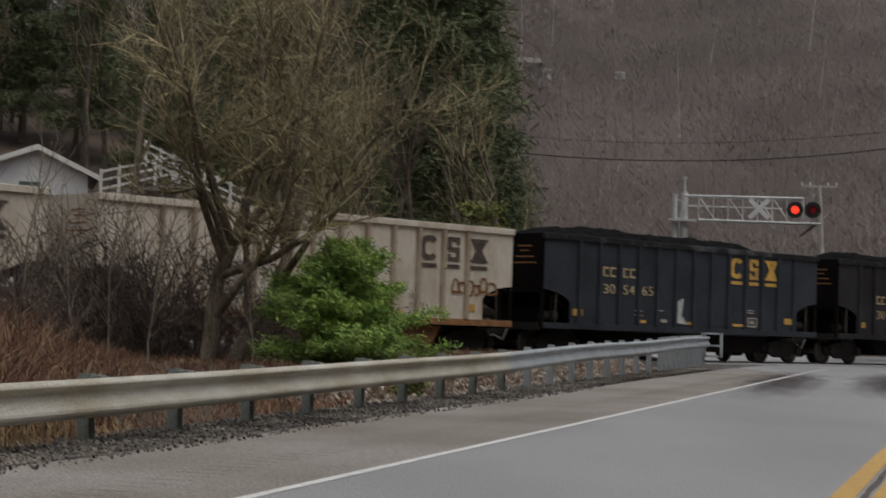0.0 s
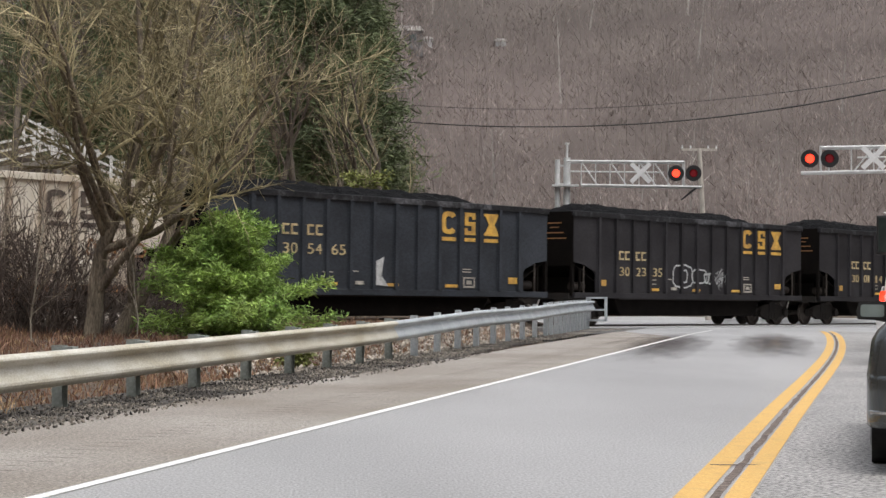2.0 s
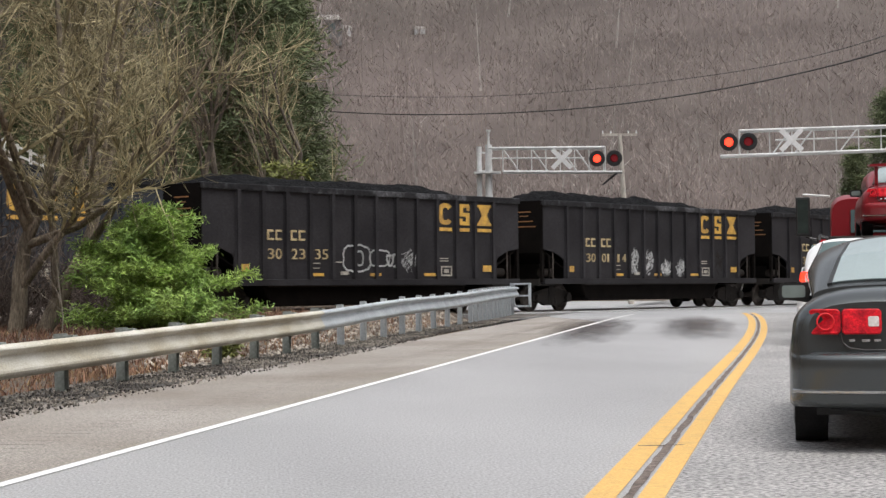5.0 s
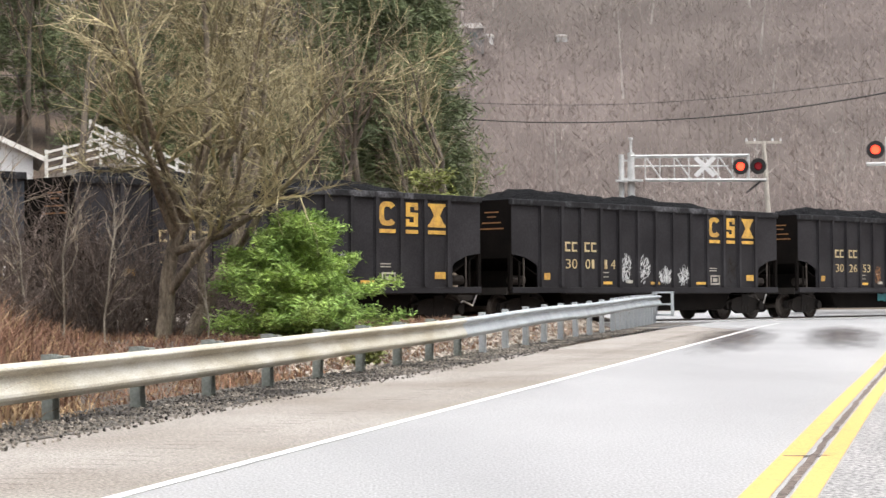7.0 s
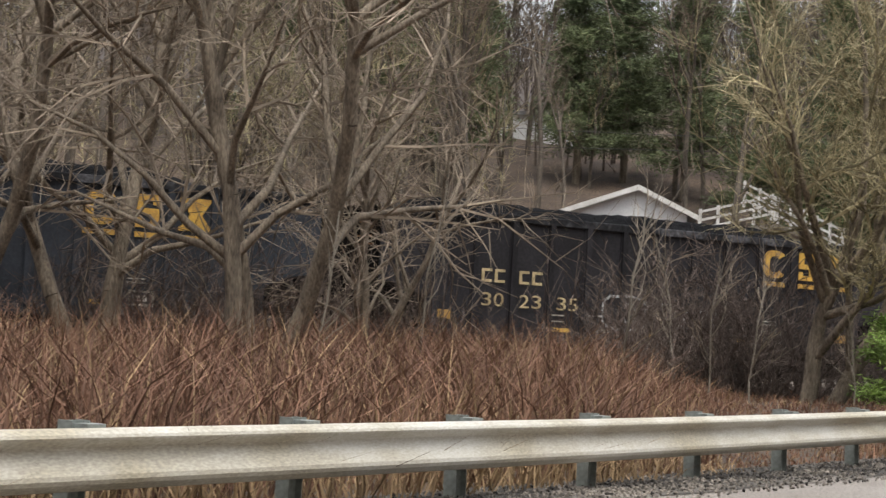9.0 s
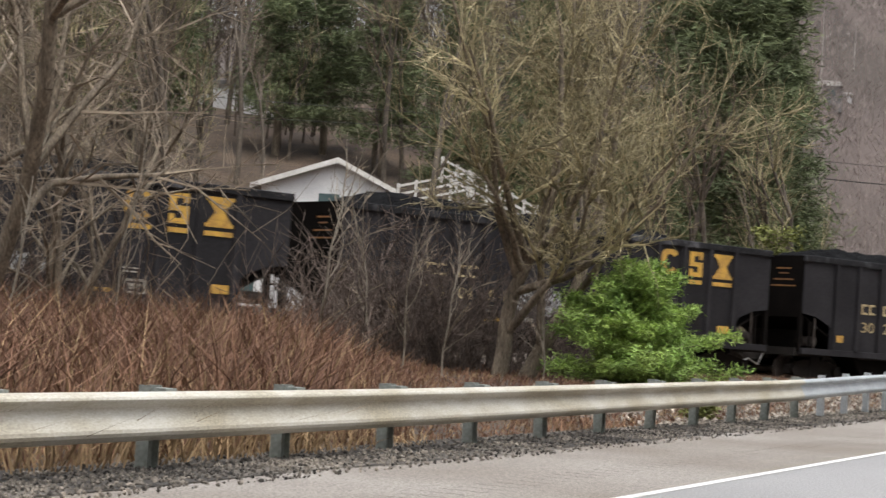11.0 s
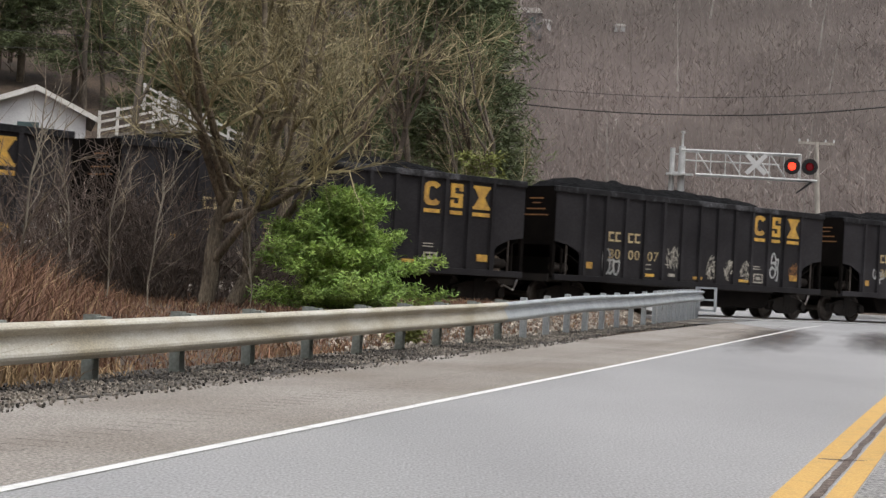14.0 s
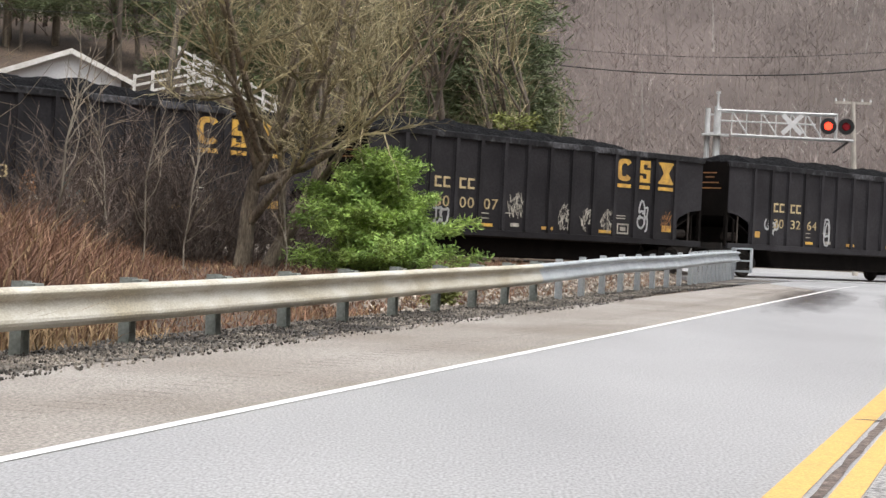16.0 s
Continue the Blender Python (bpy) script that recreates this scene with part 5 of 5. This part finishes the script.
def cantilever(length, top, low, m, direction, lit, label, stub, buck):
    """A mast with a lattice arm over the road, seen from the road: the arm runs along local x."""
    s = tagged(new("crossing_signal"), label, "crossing signal", "cantilever crossing signals")
    L = length * direction
    part("mast", Build().tube((0, 0, 0), (0, 0, top + 0.15), 0.15, 0.13, 14), ALU, s, smooth=True)
    part("mast_finial", Build().tube((0, 0, top + 0.15), (0, 0, top + 0.68), 0.05, 0.04, 8).tube((0, 0, top + 0.64), (0, 0, top + 0.72), 0.09, 0.09, 8), ALU, s)
    part("foundation", Build().box(-0.45, 0.45, -0.45, 0.45, -0.6, 0.15), TIE, s)
    x0 = -0.36 * direction
    part("back_pipe", Build().tube((x0, 0, 3.0), (x0, 0, top + 0.08), 0.10, 0.10, 10), ALU, s)
    for z in (top - 0.15, low + 0.05, 3.4):
        part("clamp", Build().box(min(x0, 0.15), max(x0, 0.15), -0.04, 0.04, z - 0.03, z + 0.03), ALU, s)
    for y in (-0.3, 0.3):
        part("chord", Build().tube((0, y, top), (L - direction * 0.65, y, top - 0.04), 0.045, 0.045, 8), ALU, s)
        part("chord", Build().tube((0.55 * direction, y, low), (L, y, low - 0.08), 0.045, 0.045, 8), ALU, s)
    part("middle_rail", Build().tube((0, 0.3, (top + low) / 2 + 0.1), (L * 0.72, 0.3, (top + low) / 2 + 0.05), 0.03, 0.03, 6), ALU, s)
    n = 7
    for k in range(n + 1):
        x = 0.55 * direction + (L * 0.86 - 0.55 * direction) * k / n
        part("strut", Build().tube((x, -0.3, low - 0.02), (x, -0.3, top - 0.02), 0.022, 0.022, 6), ALU, s)
        if k in (0, 2, 4, 5):
            part("brace", Build().tube((x, -0.3, top - 0.02), (x + direction * 0.62, -0.3, low - 0.02), 0.028, 0.028, 6), ALU, s)
        part("cross_tie", Build().tube((x, -0.3, top - 0.02), (x, 0.3, top - 0.02), 0.022, 0.022, 6), ALU, s)
    part("end_post", Build().tube((L - direction * 0.65, -0.3, low - 0.06), (L - direction * 0.65, -0.3, top), 0.035, 0.035, 6), ALU, s)
    crossbuck(s, L * buck, (top + low) / 2, 0.5)
    zc = (top + low) / 2 - 0.02
    first, second = L - direction * 0.95, L - direction * 0.30
    flasher(s, min(first, second), zc, lit[0])
    flasher(s, max(first, second), zc, lit[1])
    if stub:
        part("bell_platform", Build().box(-0.55, 0.45, -0.35, 0.3, low - 0.05, low + 0.02), ALU, s)
        part("conduit", Build().tube((L - direction * 0.2, 0, low - 0.1), (L - direction * 0.75, 0, low - 0.55), 0.05, 0.03, 6), SIGNAL_BLACK, s)
        for dx in (-0.35, 0.4):
            part("mast_flasher", Build().tube((dx, -0.2, 3.15), (dx, -0.12, 3.15), 0.26, 0.26, 16), ALU, s)
    s.matrix_basis = m
    return s


p = aimed(6.62, 0, 73)
cantilever(5.05, 6.04, 5.14, pose(p.x, p.y, 0, 0, 0, -9), 1, (True, False), "grey lattice cantilever crossing signal with red flashing lights", True, 0.55)
p = aimed(19.22, 0, 66)
cantilever(6.6, 6.02, 5.22, pose(p.x, p.y, 0, 0, 0, -15), -1, (True, False), "grey lattice cantilever crossing signal reaching over the near lane", False, 0.64)

# ---- poles and cables ----
def pole(az, d, top_el, arms, label, lean=0.0):
    p = aimed(az, top_el, d)
    z = height(p.x, p.y)
    o = tagged(new("utility_pole"), label, "utility pole")
    part("shaft", Build().tube((p.x + lean, p.y, z - 0.5), (p.x, p.y, p.z), 0.16, 0.11, 10), WOOD_POLE, o, smooth=True)
    for k, (w, dz) in enumerate(arms):
        a = part("crossarm", Build().box(p.x - w / 2, p.x + w / 2, p.y - 0.06, p.y + 0.06, p.z - dz - 0.06, p.z - dz + 0.06), WOOD_POLE, o)
        for f in (-0.48, -0.25, 0.25, 0.48):
            part("insulator", Build().tube((p.x + w * f, p.y, p.z - dz + 0.06), (p.x + w * f, p.y, p.z - dz + 0.2), 0.05, 0.03, 8), ALU, a)
    return o


pole(10.52, 95, 4.25, ((1.75, 0.05),), "weathered wooden utility pole with a crossarm beyond the crossing", 0.5)
pole(-25.2, 74, 7.8, ((0.9, 0.6),), "pale wooden utility pole behind the train")


def cable(points, radius, label):
    b = Build()
    pts = [aimed(*p) for p in points]
    dense = []
    for i in range(len(pts) - 1):
        a, c = pts[max(0, i - 1)], pts[min(len(pts) - 1, i + 2)]
        for k in range(8):
            t = k / 8
            h0, h1, h2, h3 = 2 * t ** 3 - 3 * t * t + 1, t ** 3 - 2 * t * t + t, -2 * t ** 3 + 3 * t * t, t ** 3 - t * t
            dense.append(pts[i] * h0 + (pts[i + 1] - a) * 0.5 * h1 + pts[i + 1] * h2 + (c - pts[i]) * 0.5 * h3)
    dense.append(pts[-1])
    b.pipe(dense, radius)
    tagged(part("overhead_cable", b, WIRE), label, "cable", "overhead cables")


cable(((-4, 5.6, 108), (1.64, 5.05, 96), (6.36, 4.91, 85), (11.4, 5.21, 74), (17.76, 6.31, 60), (24, 8.6, 50)), 0.026, "thick black overhead cable sagging across the valley")
cable(((-4, 6.0, 112), (1.47, 5.56, 100), (6.36, 5.43, 89), (11.73, 5.75, 77), (17.15, 6.57, 64), (24, 8.9, 54)), 0.013, "thin overhead cable above the thicker one")
cable(((-34, 4.6, 76), (-25.2, 5.6, 74), (-18, 5.75, 78), (-9, 5.9, 86), (-3, 5.9, 92)), 0.012, "thin overhead cable on the slope behind the train")
cable(((-34, 5.4, 76), (-25.2, 6.6, 74), (-18, 6.35, 78), (-9, 6.3, 86), (-3, 6.2, 92)), 0.012, "thin overhead cable on the slope behind the train")
# pines by the far end of the crossing
for k, (az, d, s) in enumerate(((18.4, 120, 0.75), (20.0, 112, 0.8), (21.6, 125, 0.9), (17.4, 135, 0.6))):
    pine.scale = (s, s, s)
    tagged(copy_thing(pine, Matrix.Translation(at(az, d)) @ pose(0, 0, 0, 0, 0, 80 * k)), "dark green pine beyond the crossing", group="pines beyond the crossing")
pine.scale = (1, 1, 1)


# ---- vehicles ----
def section(y, w, z0, z1, e=0.42, n=28, tuck=0.0):
    out = []
    zc, h = (z0 + z1) / 2, (z1 - z0) / 2
    for k in range(n):
        a = math.tau * k / n
        c, s = math.cos(a), math.sin(a)
        z = zc + h * math.copysign(abs(s) ** e, s)
        x = w * math.copysign(abs(c) ** e, c) * (1 - tuck * max(0, s) - 0.05 * max(0, -s))
        out.append((x, y, z))
    return out


def rounded(x0, x1, z0, z1, r, skew=0.0, n=5):
    """Outline of a rounded panel, its outer end slanted."""
    out = []
    for cx, cz, a0 in ((x1 - r, z1 - r, 0), (x0 + r, z1 - r, 90), (x0 + r, z0 + r, 180), (x1 - r, z0 + r, 270)):
        for k in range(n):
            a = radians(a0 + 90 * k / (n - 1))
            x, z = cx + r * math.cos(a), cz + r * math.sin(a)
            out.append((x + skew * (z1 - z) / (z1 - z0) * (x - x0) / (x1 - x0), z))
    return out


def wheel(car, x, y, r=0.33, w=0.21):
    t = part("wheel", Build().tube((x - w / 2, y, r), (x + w / 2, y, r), r, r, 28), TYRE, car, bevel=0.03)
    part("rim", Build().tube((x - w / 2 - 0.01, y, r), (x - w / 2 + 0.02, y, r), r * 0.66, r * 0.66, 20).tube((x + w / 2 - 0.02, y, r), (x + w / 2 + 0.01, y, r), r * 0.66, r * 0.66, 20), CHROME, t)


def mirror(car, x, y, z, paint):
    s = 1 if x > 0 else -1
    m = part("side_mirror", Build().loft([[(x + a, y + b_, z + c) for a, c in ((-0.11, -0.06), (0.11, -0.07), (0.13, 0.0), (0.11, 0.075), (-0.10, 0.07), (-0.12, 0.0))] for b_ in (0.0, 0.05)] + [[(x + a * 0.7, y + 0.12, z + c * 0.6) for a, c in ((-0.11, -0.06), (0.11, -0.07), (0.13, 0.0), (0.11, 0.075), (-0.10, 0.07), (-0.12, 0.0))]]), paint, car, smooth=False)
    part("mirror_glass", Build().loft([[(x + a, yy, z + c) for a, c in rounded(-0.088, 0.088, -0.042, 0.052, 0.02)] for yy in (y - 0.006, y - 0.001)]), MIRROR_GLASS, m)
    part("mirror_arm", Build().tube((x, y + 0.05, z - 0.04), (x - s * 0.22, y + 0.08, z - 0.07), 0.025, 0.035, 6), BLACK_TRIM, m)


def blend(stations, y):
    """The section between two stations of (y, half width, low, top, roundness, tuck)."""
    for a, c in zip(stations, stations[1:]):
        if y <= c[0]:
            break
    f = min(1, max(0, (y - a[0]) / (c[0] - a[0])))
    return [p + (q - p) * f for p, q in zip(a, c)]


def skin(stations, y, x):
    """Height of the lofted shell above (x, y)."""
    _, w, z0, z1, e, tuck = blend(stations, y)
    best = (9, z1)
    for k in range(60):
        a = math.pi / 2 * k / 59
        s = math.sin(a)
        xx = w * math.cos(a) ** e * (1 - tuck * s)
        best = min(best, (abs(xx - abs(x)), (z0 + z1) / 2 + (z1 - z0) / 2 * s ** e))
    return best[1]


def sloped(b, low=0.58, top=1.0, lean=0.10, reach=0.9):
    """Lean the tail forwards above the bumper and tuck it in below."""
    out = []
    for x, y, z in b.v:
        k = max(0, 1 - max(0, y) / reach)
        y += k * (lean * max(0, (z - low) / (top - low)) + 0.10 * max(0, (low - z) / low))
        out.append((x, y, z))
    b.v = out
    return b


def passenger_car(name, paint, label, m, h=1.45, belt=0.98, deck=1.0, length=4.9, w=0.91, wagon=False, lamps=TAIL, rack=False, rear_glass=PALE_GLASS):
    """Rear at y = 0, nose at +y."""
    car = tagged(new(name), label, "car")
    k = length / 4.9
    tk = 0.05 if wagon else 0.13
    shell = [(0.0, w * 0.88, 0.36, belt - 0.05, 0.36, tk * 0.5), (0.03, w * 0.945, 0.30, belt - 0.015, 0.38, tk * 0.6), (0.16, w * 0.99, 0.24, deck + 0.005, 0.40, tk), (0.45, w, 0.22, deck + 0.02, 0.42, tk), (0.8 * k, w, 0.20, deck + 0.025, 0.44, tk), (1.8 * k, w, 0.19, belt + 0.02, 0.42, tk), (3.4 * k, w, 0.19, belt, 0.42, tk), (4.2 * k, w * 0.98, 0.2, belt - 0.12, 0.42, tk), (4.7 * k, w * 0.9, 0.24, belt - 0.25, 0.5, tk), (length, w * 0.7, 0.34, belt - 0.4, 0.6, tk)]
    part("body", sloped(Build().loft([section(y, a, c, d, e, 36, t) for y, a, c, d, e, t in shell])), paint, car, smooth=True)
    r0, r1 = (0.12, 0.55) if wagon else (0.60, 1.45)
    z0, rk = belt - 0.12, 0.2 if wagon else 0.33
    cab = [(r0 * k, w * 0.84, z0, deck + 0.03, 0.5, 0.10), ((r0 + r1) / 2 * k, w * 0.855, z0, (deck + h) / 2 + 0.05, 0.5, rk * 0.65), (r1 * k, w * 0.86, z0, h - 0.02, 0.52, rk), ((r1 + 0.35) * k, w * 0.87, z0, h, 0.52, rk), (2.8 * k, w * 0.87, z0, h - 0.01, 0.52, rk), (3.8 * k, w * 0.84, z0, belt + 0.02, 0.45, 0.1)]
    part("cabin", Build().loft([section(y, a, c, d, e, 36, t) for y, a, c, d, e, t in cab]), paint, car, smooth=True)

    def pane(x0, x1, ya, yb, up):
        """A curved panel on the cabin between half widths that narrow upwards."""
        rows = []
        for j in range(9):
            f = j / 8
            y = (ya + (yb - ya) * f) * k
            a, c = x0[0] + (x0[1] - x0[0]) * f, x1[0] + (x1[1] - x1[0]) * f
            line = [a + (c - a) * i / 10 for i in range(11)]
            rows.append([(x, y - 0.006, skin(cab, y, x) + up) for x in line] + [(x, y + 0.012, skin(cab, y, x) + up - 0.02) for x in reversed(line)])
        return Build().loft(rows)

    lo, hi = w * 0.70, w * 0.55
    rw = part("rear_window", pane((-lo, -hi), (lo, hi), r0 + (0.06 if not wagon else 0.03), r1 - 0.04, 0.012), rear_glass, car, smooth=False)
    for s in (-1, 1):
        part("window_surround", pane((s * lo, s * hi), (s * (lo + 0.03), s * (hi + 0.02)), r0 + 0.05, r1 - 0.02, 0.013), BLACK_TRIM, rw)
        b = Build()
        rows = []
        for j in range(6):
            f = j / 5
            z = belt + 0.06 + (h - 0.16 - belt) * f
            xx = s * (w * 0.868 - (0.115 if wagon else 0.19) * f)
            ya, yb = ((r1 - 0.25) + 0.35 * f) * k, (3.15 - 0.65 * f) * k
            rows.append([(xx, ya, z), (xx, yb, z), (xx - s * 0.12, yb, z), (xx - s * 0.12, ya, z)])
        part("side_window", b.loft(rows), GLASS, car)
        mirror(car, s * (w - 0.01), 3.05 * k, belt + (0.10 if wagon else -0.015), paint if wagon else BLACK_TRIM)
        for y in (1.02 * k, 3.95 * k):
            wheel(car, s * (w - 0.13), y, 0.33 if not wagon else 0.36)
        zt = 0.885 if not wagon else deck + 0.06
        zb = zt - 0.155
        outer = rounded(0.655, 0.865, zb, zt, 0.03, 0.028)
        inner = rounded(0.385, 0.647, zb, zt, 0.025)
        if wagon:
            outer, inner = rounded(0.58, 0.92, zb, zt, 0.03, 0.02), None

        def lens(shape, y0, y1):
            edge = [(s * w * a, z) for a, z in shape]
            mid = sum(a for a, z in edge) / len(edge)
            bow = lambda x: 0.05 * max(0, (abs(x) / w - 0.78) / 0.1) ** 2
            return sloped(Build().loft([[(x, y1 + bow(x), z) for x, z in edge], [(x, y0 + 0.008 + bow(x), z) for x, z in edge], [(mid + (x - mid) * 0.94, y0 + bow(x), (zb + zt) / 2 + (z - (zb + zt) / 2) * 0.90) for x, z in edge]]))

        lamp = part("tail_lamp", lens(outer, -0.020, 0.10), lamps, car, "red tail lamp")
        cx, cz = s * w * 0.755, (zb + zt) / 2
        for rad in (0.05,):
            ring = []
            for j in range(24):
                a = math.tau * j / 24
                ring.append([(cx + (rad + q) * math.cos(a), y, cz + (rad + q) * math.sin(a)) for q, y in ((-0.006, -0.018), (0, -0.026), (0.006, -0.018), (0, 0.0))])
            part("lamp_ring", sloped(Build().loft(ring + ring[:1])), BRAKE if lamps is BRAKE else TAIL_RING, lamp)
        if inner:
            lid = part("lid_lamp", lens(inner, -0.018, 0.08), lamps, car, "red lamp on the trunk lid")
            part("reverse_lamp", lens(rounded(0.40, 0.475, zb + 0.045, zt - 0.045, 0.012), -0.024, 0.02), REVERSE, lid, "pale reverse lamp")
    # bumper: an upper shelf that faces the sky, a darker face under it
    edge = ((0.99, 0.40), (0.965, 0.11), (0.90, 0.02), (0.78, -0.03), (0.5, -0.06), (0.0, -0.07))
    edge = [(-a, y) for a, y in edge] + [(a, y) for a, y in reversed(edge[:-1])]
    prof = ((0.05, 0.625), (-0.005, 0.60), (-0.022, 0.575), (-0.012, 0.50), (0.0, 0.40), (0.012, 0.33), (0.05, 0.285), (0.14, 0.28), (0.14, 0.625))
    bp = part("bumper", Build().loft([[(w * 1.012 * a, y + q, z) for q, z in prof] for a, y in edge]), paint, car, smooth=True)
    part("bumper_strip", Build().loft([[(w * 1.014 * a, y + q, z) for q, z in ((0.0, 0.395), (-0.016, 0.388), (-0.016, 0.374), (0.004, 0.366), (0.03, 0.38))] for a, y in edge[1:-1]]), CHROME, bp)
    if not wagon:
        path = [(-0.66, 0.735), (-0.645, 0.68), (-0.60, 0.645), (-0.50, 0.632), (0.50, 0.632), (0.60, 0.645), (0.645, 0.68), (0.66, 0.735)]
        b = Build()
        for (a, za), (c, zc) in zip(path, path[1:]):
            b.tube((a * w, -0.002, za), (c * w, -0.002, zc), 0.007, 0.007, 6)
        part("trunk_seam", sloped(b), BLACK_TRIM, car)
        for j, wd in enumerate((0.035, 0.05, 0.04, 0.055)):
            x = -w * 0.60 + 0.075 * j
            part("badge_bar", sloped(Build().box(x, x + wd, -0.006, 0.004, 0.685, 0.70)), CHROME, car)
    part("number_plate", sloped(Build().box(-0.16, 0.16, -0.012, 0.01, 0.66, 0.80)), WHITE_WALL, car)
    part("underside", Build().box(-w * 0.82, w * 0.82, 0.7, length - 0.5, 0.19, 0.3), BLACK_TRIM, car)
    if rack:
        for s in (-1, 1):
            part("roof_rail", Build().tube((s * w * 0.62, 0.7, h + 0.05), (s * w * 0.62, 2.6, h + 0.05), 0.022, 0.022, 6).tube((s * w * 0.62, 0.7, h + 0.05), (s * w * 0.62, 0.62, h - 0.04), 0.022, 0.022, 6).tube((s * w * 0.62, 2.6, h + 0.05), (s * w * 0.62, 2.68, h - 0.04), 0.022, 0.022, 6), SIGNAL_BLACK, car)
    car.matrix_basis = m
    return car


passenger_car("sedan", CAR_GREY, "dark grey metallic sedan waiting in the near lane", pose(4.07, 11.35, 0, 0, 0, -16), h=1.37)
passenger_car("sport_utility_car", CAR_WHITE, "white sport utility car waiting with lit brake lights", pose(8.92, 28.6, 0, 0, 0, -20), h=1.66, belt=1.05, deck=1.08, length=4.5, wagon=True, lamps=BRAKE, rack=True, rear_glass=GLASS)

# carrier truck with a red car on its bed
truck = tagged(new("carrier_truck"), "red flatbed carrier truck in the queue at the crossing", "truck")
part("bed", Build().box(-1.25, 1.25, 0, 6.4, 1.58, 1.80), UNDER, truck, bevel=0.02)
part("chassis", Build().box(-0.5, 0.5, 0.3, 8.4, 0.75, 1.58), UNDER, truck)
part("cab", Build().loft([section(6.7, 1.02, 0.75, 2.75, 0.3), section(7.0, 1.05, 0.7, 2.85, 0.3), section(8.0, 1.05, 0.7, 2.8, 0.3, tuck=0.06), section(8.7, 1.02, 0.7, 1.9, 0.3), section(9.6, 0.95, 0.7, 1.75, 0.35)]), CAR_RED, truck, smooth=True)
part("rear_cab_window", Build().box(-0.6, 0.6, 6.66, 6.71, 2.0, 2.5), GLASS, truck)
for s in (-1, 1):
    part("mirror_arm", Build().tube((s * 1.05, 8.2, 2.86), (s * 1.66, 8.25, 2.92), 0.025, 0.025, 6), ALU, truck)
    part("mirror_arm", Build().tube((s * 1.05, 8.2, 1.8), (s * 1.60, 8.25, 1.95), 0.025, 0.025, 6), BLACK_TRIM, truck)
    mi = part("mirror", Build().box(s * 1.66 - 0.16, s * 1.66 + 0.16, 8.2, 8.3, 1.97, 2.86), BLACK_TRIM, truck, "tall black wing mirror", bevel=0.02)
    part("mirror_glass", Build().box(s * 1.66 - 0.11, s * 1.66 + 0.11, 8.19, 8.197, 2.04, 2.80), DARK_GLASS, mi)
    for y in (1.4, 2.3, 8.9):
        wheel(truck, s * 1.02, y, 0.48, 0.28)
    part("tail_lamp", Build().box(s * 1.1 - 0.1, s * 1.1 + 0.1, -0.03, 0.0, 1.62, 1.74), TAIL, truck)
truck.matrix_basis = pose(11.35, 34.5, 0, 0, 0, -17)
red = passenger_car("hatchback", CAR_RED, "red hatchback with a rear spoiler loaded on the carrier truck", pose(11.9, 34.8, 1.80, 0, 0, -15), h=1.38, belt=0.92, deck=0.95, length=4.3, w=0.86, rear_glass=PALE_GLASS)
part("spoiler", Build().loft([section(0.15, 0.70, 1.30, 1.36, 0.5), section(0.50, 0.72, 1.30, 1.38, 0.5)]).box(-0.6, -0.54, 0.25, 0.4, 0.95, 1.32).box(0.54, 0.6, 0.25, 0.4, 0.95, 1.32), CAR_RED, red)


# ---- motion of the train ----
RUN = ((0.0, 13.62), (1.0, 9.16), (3.5, -1.98), (7.0, -17.89), (8.0, -22.55), (11.0, -36.41), (12.5, -43.36), (14.5, -52.62), (16.0, -59.5))


def travelled(t):
    for (t0, a), (t1, c) in zip(RUN, RUN[1:]):
        if t <= t1:
            return a + (c - a) * (t - t0) / (t1 - t0)
    return RUN[-1][1]


def motions():
    turn = pose(0, 0, 0, 0, math.degrees(math.atan(GRADE)), 90 - math.degrees(HEAD))
    times = [0.5 * k for k in range(33)]
    for index, car, sets in CARS:
        walk(car, [(t, Matrix.Translation(track(travelled(t) + PITCH * index + 5.8)) @ turn) for t in times])
    spin = [0.1 * k for k in range(161)]
    for index, car, sets in CARS:
        for o, x in sets:
            walk(o, [(t, Matrix.Translation((x, 0, 0.457)) @ Matrix.Rotation((travelled(t) - travelled(0)) / 0.457, 4, "Y")) for t in spin])


motions()
